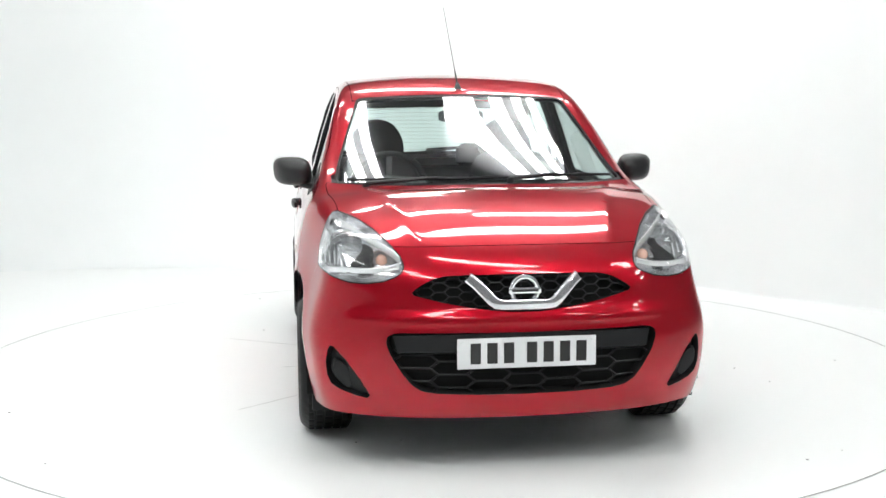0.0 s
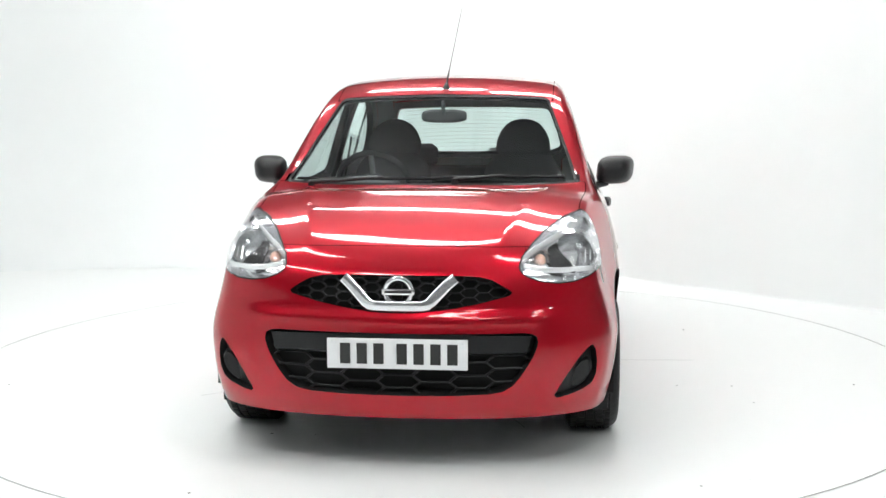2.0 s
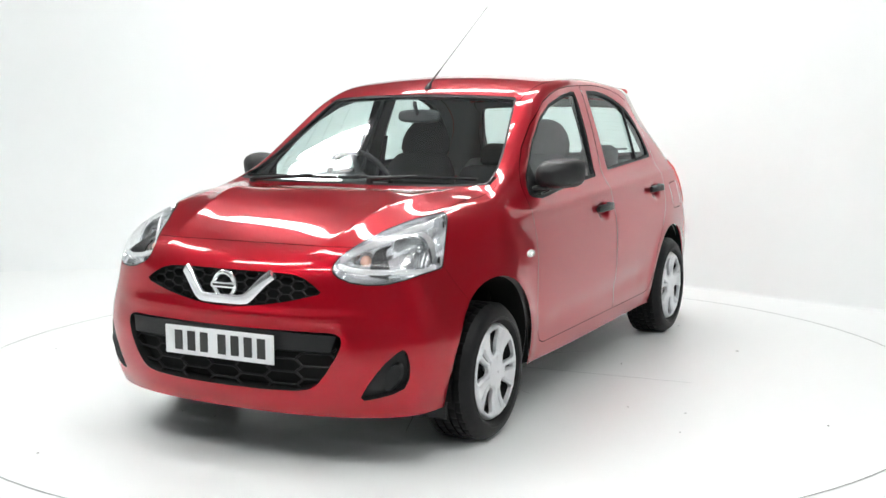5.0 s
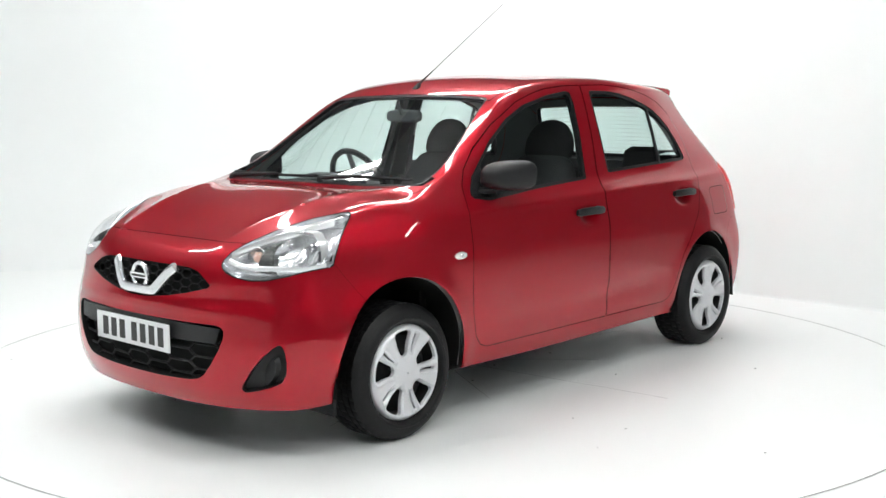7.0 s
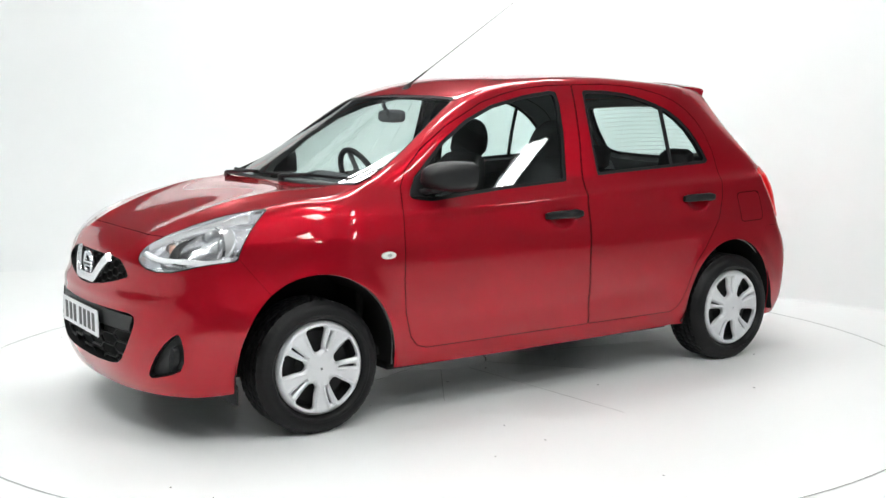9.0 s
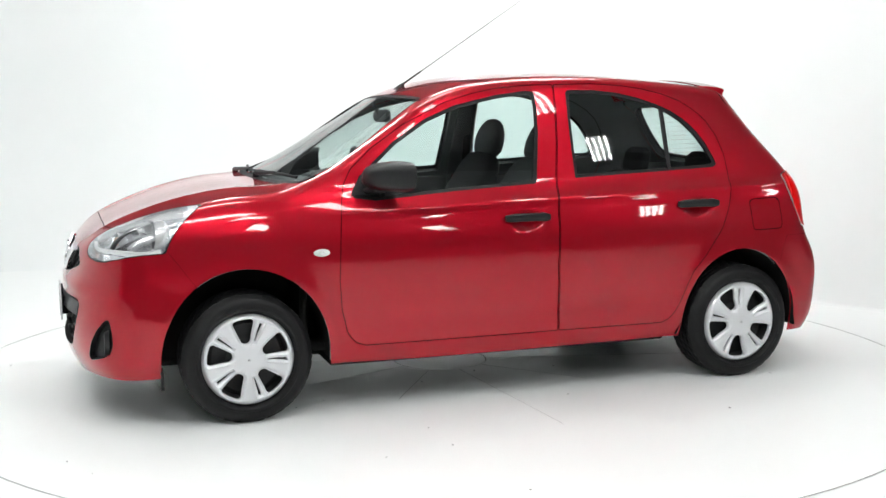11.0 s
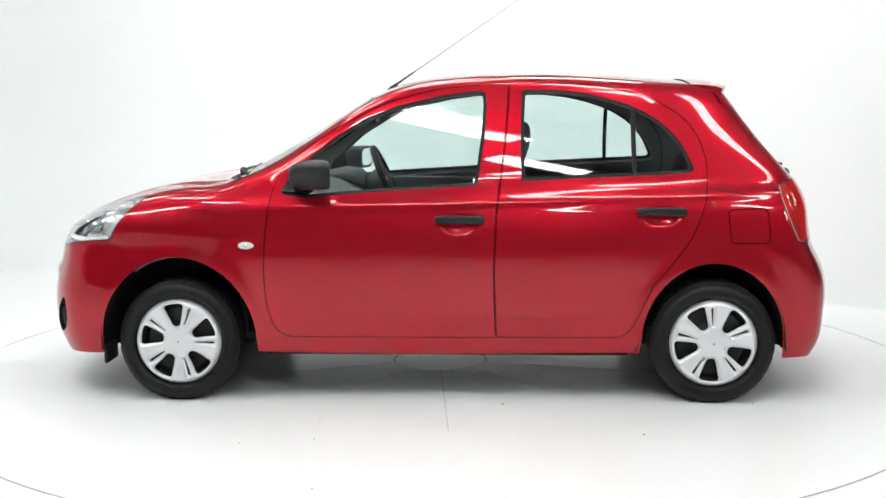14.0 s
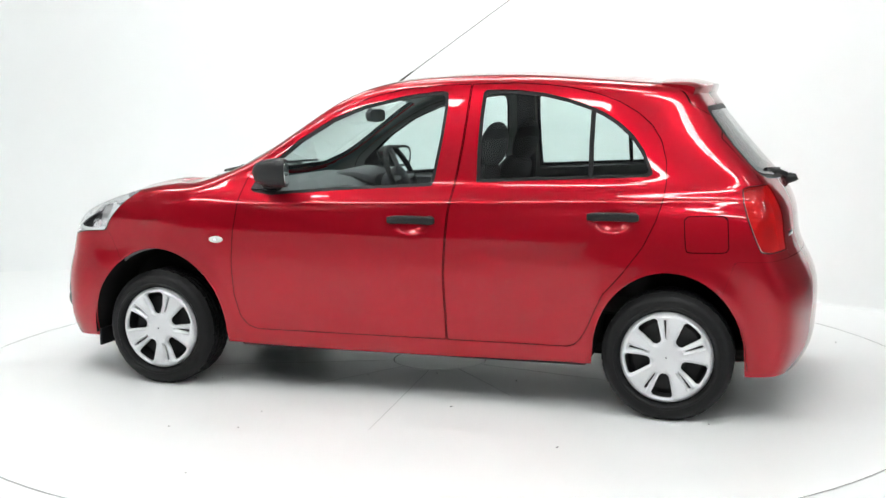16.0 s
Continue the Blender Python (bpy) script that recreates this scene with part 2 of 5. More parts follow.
def build_turntable():
    root = new("turntable")
    bm = bmesh.new()
    rings = spin(bm, [(0.25, 0.0), (2.504, 0.0), (2.508, -0.004), (2.508, -0.03)], 128)
    part("plate", bm, M_FLOOR, root, smooth=False)
    bm = bmesh.new()
    spin(bm, [(0.001, 0.0), (0.243, 0.0), (0.2435, -0.006)], 64)
    part("centre_cover", bm, M_FLOOR, root, smooth=False)
    bm = bmesh.new()
    spin(bm, [(0.235, -0.005), (0.26, -0.005)], 64)
    part("cover_gap", bm, M_LINE, root, smooth=False)
    for a in range(22, 382, 36):
        bm = bmesh.new()
        box(bm, (0.255, -0.0008, 0.0001), (1.35 if a % 72 == 22 else 0.85, 0.0008, 0.0005))
        ob = part("plate_joint", bm, M_LINE, root, smooth=False)
        ob.matrix_basis = pose(0, 0, 0, 0, 0, a)
    random.seed(4)
    bm = bmesh.new()
    for _ in range(26):
        r, a = 2.4 * math.sqrt(random.random()), random.uniform(0, 6.28)
        bmesh.ops.create_icosphere(bm, subdivisions=1, radius=random.uniform(0.002, 0.005), matrix=pose(r * math.cos(a), r * math.sin(a), 0.001, 0, 0, random.uniform(0, 360)) @ Matrix.Diagonal((1.8, 1, 0.4, 1)))
    tagged(part("grit", bm, M_LINE, root), kind="stuff")
    return tagged(root, "white round car turntable set flush in the floor", "turntable")


build_studio()
build_lights()
TABLE = build_turntable()

# ---------------------------------------------------------------- the car: x ahead, y to its left, z up, between the axles on the ground
AXLE = 1.225
TOP = spline([2.1, 2.0, 1.9, 1.8, 1.72, 1.6, 1.49, 1.35, 1.2, 1.08, 1.0, 0.92, 0.848, 0.667, 0.485, 0.353, 0.26, 0.174, 0.05, -0.1, -0.316, -0.527, -0.738, -1.037, -1.2, -1.34, -1.5],
             [0.63, 0.70, 0.764, 0.821, 0.8575, 0.906, 0.9425, 0.977, 0.999, 1.010, 1.038, 1.082, 1.125, 1.234, 1.340, 1.413, 1.451, 1.477, 1.499, 1.513, 1.521, 1.520, 1.510, 1.488, 1.472, 1.455, 1.435])
CROWN = spline([2.0, 1.6, 1.2, 1.0, 0.8, 0.5, 0.3, 0.0, -0.5, -1.0, -1.4], [0.05, 0.05, 0.05, 0.07, 0.16, 0.14, 0.11, 0.11, 0.11, 0.12, 0.12])
WIDE = spline([0.15, 0.2, 0.26, 0.32, 0.4, 0.55, 0.7, 0.78, 0.85, 0.91, 0.96, 1.0, 1.06, 1.2, 1.42, 1.5],
              [0.765, 0.778, 0.795, 0.808, 0.819, 0.829, 0.829, 0.820, 0.803, 0.784, 0.757, 0.733, 0.712, 0.672, 0.597, 0.567])
PLAN = spline([2.0, 1.6, 1.3, 0.9, 0.4, 0.0, -0.5, -0.9, -1.3, -1.5, -1.8], [0.93, 0.975, 0.997, 1.0, 0.997, 0.994, 0.99, 0.985, 0.976, 0.960, 0.925])
NOSE = spline([0.15, 0.2, 0.25, 0.3, 0.4, 0.5, 0.56, 0.62, 0.69, 0.75, 0.82, 0.95], [1.888, 1.920, 1.944, 1.960, 1.972, 1.967, 1.955, 1.938, 1.924, 1.910, 1.888, 1.84])
TAIL = spline([0.15, 0.2, 0.25, 0.386, 0.56, 0.63, 0.69, 0.76, 0.9, 1.0, 1.1, 1.2, 1.3, 1.36, 1.43, 1.5], [-1.765, -1.80, -1.828, -1.852, -1.847, -1.822, -1.790, -1.765, -1.743, -1.692, -1.608, -1.518, -1.438, -1.392, -1.35, -1.31])


CREASE = spline([1.9, 1.75, 1.5, 1.25, 1.1, 1.0, 0.92], [0.335, 0.37, 0.425, 0.485, 0.54, 0.60, 0.655])


def bell(v, s):
    return np.exp(-(v / s) ** 2)


def soft_max(a, b, k):
    m = np.maximum(a, b)
    return m + k * np.log(np.exp((a - m) / k) + np.exp((b - m) / k))


def ramp(v, a, b):
    u = np.clip((v - a) / (b - a), 0, 1)
    return u * u * (3 - 2 * u)


def hull(p):
    """Below nought inside the body shell."""
    x, y, z = p[:, 0], np.abs(p[:, 1]), p[:, 2]
    e = 1e-3
    zt = TOP(x)
    slope = (TOP(x + e) - TOP(x - e)) / (2 * e)
    # raised bonnet edges that run in towards the badge
    d = y - CREASE(x)
    ridge = 0.015 * np.exp(-np.sqrt(d * d + 0.0002) / np.where(d > 0, 0.060, 0.085)) * ramp(x, 1.92, 1.7) * ramp(x, 0.92, 1.12)
    top = (z - zt - ridge + CROWN(x) * y ** 2) / np.sqrt(1 + slope ** 2)
    w = WIDE(z) * PLAN(x)
    # lower greenhouse narrows at its tail; arches stand out a little; crease over the sill
    w = w - 0.10 * ramp(x, -0.9, -1.55) * ramp(z, 0.95, 1.4)
    for ax, r in ((AXLE, 0.375), (-AXLE, 0.35)):
        d = np.sqrt((x - ax) ** 2 + (z - 0.285) ** 2)
        w = w + 0.008 * bell(d - r, 0.05)
    w = w - 0.006 * bell(z - 0.40, 0.05) * ramp(x, 0.75, 0.5) * ramp(x, -0.85, -0.6)
    w = w - 0.064 * ramp(x, 1.02, 1.62) * ramp(z, 0.45, 0.75) - 0.02 * ramp(x, 1.0, 1.4) * ramp(z, 0.8, 0.95)
    for hx, hz in ((-0.075, 0.822), (-0.985, 0.856)):
        w = w - 0.020 * np.exp(-(((x - hx) / 0.062) ** 2 + ((z - hz) / 0.036) ** 2) ** 2)
    # shoulder crease that climbs to the tail
    zc = 0.918 - 0.028 * x
    w = w + 0.007 * bell(z - zc, 0.022) * ramp(x, 1.0, 0.5)
    # soft scoop low in the doors
    w = w - 0.006 * bell(z - 0.42 + 0.03 * x, 0.05) * ramp(x, 0.1, -0.5) * ramp(x, -0.9, -0.6)
    side = (y - w) / 1.03
    # folded lip between the two grilles
    xf = NOSE(z) - 0.15 * y ** 2 - 0.38 * y ** 4 + 0.009 * bell(z - 0.583, 0.026) * ramp(y, 0.66, 0.46)
    front = (x - xf) / np.sqrt(1 + (0.3 * y + 1.52 * y ** 3) ** 2 + ((NOSE(z + e) - NOSE(z - e)) / (2 * e)) ** 2)
    xr = TAIL(z) + 0.17 * y ** 2 + 0.12 * y ** 4
    back = (xr - x) / np.sqrt(1 + (0.34 * y + 0.48 * y ** 3) ** 2 + ((TAIL(z + e) - TAIL(z - e)) / (2 * e)) ** 2)
    f = soft_max(top, side, 0.022)
    f = soft_max(f, front, 0.030)
    return soft_max(f, back, 0.024)


def slope_of(p):
    e = 4e-4
    g = np.stack([hull(p + d) - hull(p - d) for d in np.eye(3) * e], 1)
    g[:, 1] = np.where(np.abs(p[:, 1]) < 1e-6, 0, g[:, 1])
    return g / (np.linalg.norm(g, axis=1, keepdims=True) + 1e-12), np.linalg.norm(g, axis=1) / (2 * e)


def settle(p, keep_y=None):
    for _ in range(3):
        n, g = slope_of(p)
        p = p - n * (hull(p) / np.maximum(g, 0.3))[:, None]
        if keep_y is not None:
            p[keep_y, 1] = 0
    return p


def skin(step=0.016):
    """Half of the shell (y >= 0) as an even mesh of quads."""
    xs = np.arange(-1.95, 2.06, step)
    ys = np.concatenate([[-step], np.arange(0, 0.90, step)])
    zs = np.arange(0.14, 1.56, step)
    G = np.stack(np.meshgrid(xs, ys, zs, indexing="ij"), -1)
    V = hull(G.reshape(-1, 3)).reshape(G.shape[:3])
    s = V < 0
    c = [s[i:s.shape[0] - 1 + i, j:s.shape[1] - 1 + j, k:s.shape[2] - 1 + k] for i in (0, 1) for j in (0, 1) for k in (0, 1)]
    tot = sum(a.astype(int) for a in c)
    mixed = (tot > 0) & (tot < 8)
    index = -np.ones(mixed.shape, int)
    index[mixed] = np.arange(mixed.sum())
    cell = np.argwhere(mixed)
    p = np.stack([xs[cell[:, 0]], ys[cell[:, 1]], zs[cell[:, 2]]], 1) + step / 2
    mid = cell[:, 1] == 0
    p[mid, 1] = 0
    p = settle(p, mid)
    faces = []
    for ax in range(3):
        o = [slice(0, n - 1) for n in s.shape]
        o[ax] = slice(None)
        a = [slice(None)] * 3
        a[ax] = slice(0, -1)
        b = [slice(None)] * 3
        b[ax] = slice(1, None)
        flip = s[tuple(a)] != s[tuple(b)]
        for i, j, k in np.argwhere(flip):
            q = [i, j, k]
            u, v = [d for d in range(3) if d != ax]
            if q[u] < 1 or q[v] < 1 or q[u] >= mixed.shape[u] or q[v] >= mixed.shape[v] or q[ax] >= mixed.shape[ax]:
                continue
            ids = []
            for du, dv in ((0, 0), (-1, 0), (-1, -1), (0, -1)):
                r = list(q)
                r[u] += du
                r[v] += dv
                ids.append(index[tuple(r)])
            if min(ids) < 0:
                continue
            up = s[i, j, k]
            if ax == 1:
                up = not up
            faces.append(ids if up else ids[::-1])
    return p, faces


def inside(poly, u, v):
    """Signed distance to a closed outline, below nought inside it."""
    a = np.array(poly, float)
    b = np.roll(a, -1, 0)
    best = np.full(len(u), 1e9)
    odd = np.zeros(len(u), bool)
    for (x0, y0), (x1, y1) in zip(a, b):
        dx, dy = x1 - x0, y1 - y0
        t = np.clip(((u - x0) * dx + (v - y0) * dy) / (dx * dx + dy * dy + 1e-12), 0, 1)
        best = np.minimum(best, np.hypot(u - x0 - t * dx, v - y0 - t * dy))
        if y0 != y1:
            odd ^= ((y0 > v) != (y1 > v)) & (u < (x1 - x0) * (v - y0) / (y1 - y0) + x0)
    return np.where(odd, -best, best)


class Sheet:
    """A mesh that can be cut along the noughts of a field."""

    def __init__(self, p, faces):
        self.p, self.faces = list(map(tuple, p)), faces

    def cut(self, field, faces):
        """Splits faces into those below and above nought of field(points)."""
        used = sorted({i for f in faces for i in f})
        d = dict(zip(used, field(np.array([self.p[i] for i in used])))) if used else {}
        low, high, made = [], [], {}
        for f in faces:
            s = [d[i] for i in f]
            if max(s) <= 0:
                low.append(f)
            elif min(s) >= 0:
                high.append(f)
            else:
                lo, hi = [], []
                for k, i in enumerate(f):
                    j = f[(k + 1) % len(f)]
                    (lo if d[i] <= 0 else hi).append(i)
                    if (d[i] <= 0) != (d[j] <= 0):
                        key = (min(i, j), max(i, j))
                        if key not in made:
                            t = d[i] / (d[i] - d[j])
                            t = min(max(t, 0.001), 0.999)
                            made[key] = len(self.p)
                            self.p.append(tuple(np.array(self.p[i]) * (1 - t) + np.array(self.p[j]) * t))
                        lo.append(made[key])
                        hi.append(made[key])
                if len(lo) > 2:
                    low.append(lo)
                if len(hi) > 2:
                    high.append(hi)
        return low, high

    def take(self, faces, offset=0.0):
        used = sorted({i for f in faces for i in f})
        new_i = {i: k for k, i in enumerate(used)}
        p = np.array([self.p[i] for i in used])
        if len(p) == 0:
            return p.reshape(0, 3), p.reshape(0, 3), []
        p = settle(p, np.abs(p[:, 1]) < 1e-7)
        n, _ = slope_of(p)
        return p + n * offset, n, [[new_i[i] for i in f] for f in faces]


# outlines seen from the side (x, z)
WIN_F = [(0.742, 0.955), (0.700, 1.045), (0.527, 1.196), (0.371, 1.293), (0.215, 1.356), (0.008, 1.402), (-0.150, 1.422), (-0.192, 1.418), (-0.198, 1.36), (-0.188, 1.22), (-0.160, 1.02), (-0.150, 0.992), (0.271, 0.969), (0.636, 0.940)]
WIN_R = [(-0.360, 1.426), (-0.509, 1.425), (-0.640, 1.411), (-0.750, 1.386), (-0.848, 1.354), (-0.915, 1.325), (-0.985, 1.282), (-1.050, 1.225), (-1.100, 1.157), (-1.133, 1.085), (-1.143, 1.055), (-1.118, 1.045), (-0.775, 1.030), (-0.357, 1.012), (-0.352, 1.15), (-0.353, 1.30)]
DOOR_F = [(0.700, 0.301), (0.748, 0.318), (0.785, 0.362), (0.812, 0.47), (0.820, 0.60), (0.812, 0.77), (0.797, 0.924), (0.775, 1.010), (0.735, 1.078), (0.633, 1.165), (0.476, 1.268), (0.267, 1.368), (0.130, 1.408), (0.008, 1.433), (-0.150, 1.448), (-0.297, 1.452), (-0.292, 1.35), (-0.278, 1.18), (-0.252, 0.985), (-0.237, 0.865), (-0.226, 0.606), (-0.236, 0.301)]
DOOR_R = [(-0.242, 0.301), (-0.232, 0.606), (-0.243, 0.865), (-0.258, 0.985), (-0.284, 1.18), (-0.298, 1.35), (-0.303, 1.452), (-0.512, 1.456), (-0.660, 1.447), (-0.772, 1.432), (-0.890, 1.404), (-0.982, 1.370), (-1.060, 1.325), (-1.125, 1.270), (-1.170, 1.200), (-1.196, 1.11), (-1.200, 1.02), (-1.190, 0.94), (-1.165, 0.860), (-1.115, 0.752), (-1.019, 0.622), (-0.950, 0.545), (-0.918, 0.480), (-0.885, 0.400), (-0.855, 0.345), (-0.825, 0.312), (-0.790, 0.300)]
FUEL = [(-1.285, 0.870), (-1.292, 0.882), (-1.31, 0.886), (-1.44, 0.889), (-1.458, 0.885), (-1.464, 0.872), (-1.472, 0.755), (-1.468, 0.742), (-1.45, 0.736), (-1.315, 0.734), (-1.30, 0.738), (-1.294, 0.752)]
TAILLAMP = [(-1.515, 1.000), (-1.545, 1.012), (-1.70, 1.02), (-1.80, 0.95), (-1.80, 0.735), (-1.64, 0.730), (-1.600, 0.738), (-1.572, 0.80), (-1.545, 0.87), (-1.522, 0.945)]
LAMP_REAR = spline([0.70, 0.754, 0.827, 0.894, 0.934, 0.96], [1.56, 1.545, 1.506, 1.444, 1.391, 1.35])


def arch(ax, a, b, front, rear, low):
    pts = [(ax + front, low)]
    for k in range(25):
        t = math.pi * k / 24
        pts.append((ax + a * math.cos(t), 0.285 + b * math.sin(t)))
    pts.append((ax + rear, low))
    return pts


ARCH_F = arch(AXLE, 0.362, 0.388, 0.355, -0.385, 0.0)
ARCH_R = arch(-AXLE, 0.322, 0.362, 0.365, -0.330, 0.0)

# outlines seen from ahead (y, z), left half
LAMP = [(0.437, 0.768), (0.445, 0.800), (0.480, 0.840), (0.530, 0.885), (0.590, 0.920), (0.650, 0.938), (0.700, 0.948), (0.85, 0.955), (0.85, 0.757), (0.765, 0.752), (0.700, 0.722), (0.640, 0.706), (0.580, 0.704), (0.520, 0.712), (0.470, 0.730), (0.443, 0.748)]
GRILLE_UP = [(-0.1, 0.739), (0.215, 0.738), (0.290, 0.735), (0.340, 0.724), (0.385, 0.700), (0.418, 0.677), (0.412, 0.668), (0.360, 0.655), (0.290, 0.638), (0.200, 0.622), (0.10, 0.609), (0.05, 0.605), (-0.1, 0.605)]
GRILLE_LO = [(-0.1, 0.532), (0.30, 0.534), (0.460, 0.534), (0.495, 0.528), (0.512, 0.513), (0.512, 0.49), (0.495, 0.445), (0.455, 0.38), (0.420, 0.338), (0.385, 0.316), (0.33, 0.307), (0.18, 0.301), (-0.1, 0.299)]
FOG = [(0.722, 0.464), (0.710, 0.472), (0.695, 0.462), (0.655, 0.420), (0.615, 0.365), (0.580, 0.308), (0.570, 0.286), (0.580, 0.280), (0.630, 0.290), (0.680, 0.306), (0.712, 0.325), (0.727, 0.36), (0.730, 0.41)]
SCREEN = [(-0.1, 0.98), (0.3, 0.984), (0.56, 1.002), (0.648, 1.020), (0.652, 1.032), (0.636, 1.08), (0.59, 1.20), (0.545, 1.31), (0.519, 1.375), (0.506, 1.389), (0.48, 1.394), (0.30, 1.404), (-0.1, 1.410)]
REARGLASS = [(-0.1, 1.020), (0.30, 1.022), (0.50, 1.035), (0.560, 1.055), (0.575, 1.09), (0.555, 1.18), (0.520, 1.29), (0.500, 1.335), (0.47, 1.350), (0.25, 1.358), (-0.1, 1.360)]


def flat(poly, ax, gate):
    """Field of an outline seen along an axis, kept to one side by a gate field."""
    i, j = {"x": (1, 2), "y": (0, 2), "z": (0, 1)}[ax]
    return lambda p: np.maximum(inside(poly, np.abs(p[:, i]) if i == 1 else p[:, i], p[:, j]), gate(p))


def grow(field, d):
    return lambda p: field(p) - d


def both(p, n, faces):
    """A half and its mirror image, joined along the middle."""
    k = len(p)
    q, m = p * (1, -1, 1), n * (1, -1, 1)
    seam = np.abs(p[:, 1]) < 1e-6
    to = np.where(seam, np.arange(k), np.cumsum(~seam) - 1 + k)
    fs = [list(f) for f in faces] + [[int(to[i]) for i in f][::-1] for f in faces]
    return np.vstack([p, q[~seam]]), np.vstack([n, m[~seam]]), fs


CAR = new("car")
tagged(CAR, "small red five-door hatchback on the turntable", "car")


def flat_glass(p, n):
    """Levels a pane to a gently curved sheet y(x, z)."""
    x, z = p[:, 0] - p[:, 0].mean(), p[:, 2] - p[:, 2].mean()
    A = np.stack([np.ones(len(x)), x, z, x * x, x * z, z * z], 1)
    c = np.linalg.lstsq(A, p[:, 1], rcond=None)[0]
    q = p.copy()
    q[:, 1] = A @ c
    m = np.stack([-(c[1] + 2 * c[3] * x + c[4] * z), np.ones(len(x)), -(c[2] + c[4] * x + 2 * c[5] * z)], 1)
    return q, m / np.linalg.norm(m, axis=1, keepdims=True)


def flat_screen(p, n):
    """Levels the windscreen or rear window to a clean curved sheet x(y, z)."""
    y, z = p[:, 1], p[:, 2] - p[:, 2].mean()
    A = np.stack([np.ones(len(y)), z, z * z, y * y, y * y * z, y ** 4], 1)
    c = np.linalg.lstsq(A, p[:, 0], rcond=None)[0]
    q = p.copy()
    q[:, 0] = A @ c
    m = np.stack([np.ones(len(y)), -(2 * c[3] * y + 2 * c[4] * y * z + 4 * c[5] * y ** 3), -(c[1] + 2 * c[2] * z + c[4] * y * y)], 1)
    m *= np.sign((m * n).sum(1))[:, None]
    return q, m / np.linalg.norm(m, axis=1, keepdims=True)


def shell_part(name, sheet, faces, mat, parent, sides="both", offset=0.0, label=""):
    p, n, f = sheet.take(faces, offset)
    if not f:
        return None
    if name == "pane":
        p, n = flat_glass(p, n)
    if name in ("windscreen", "rear_window"):
        p, n = flat_screen(p, n)
    if sides == "both":
        p, n, f = both(p, n, f)
    elif sides == "right":
        p, n, f = p * (1, -1, 1), n * (1, -1, 1), [g[::-1] for g in f]
    return tagged(mesh_object(name, p, f, mat, parent, n), label)


TAILGATE = spline([0.7, 0.95, 1.05, 1.2, 1.35, 1.45], [0.555, 0.585, 0.60, 0.575, 0.54, 0.50])


def BONNET_END(y):
    """Where the bonnet ends ahead of the windscreen, by its distance from the middle."""
    return 1.072 - 0.05 * (y / 0.6) ** 2 - 0.05 * (y / 0.66) ** 8


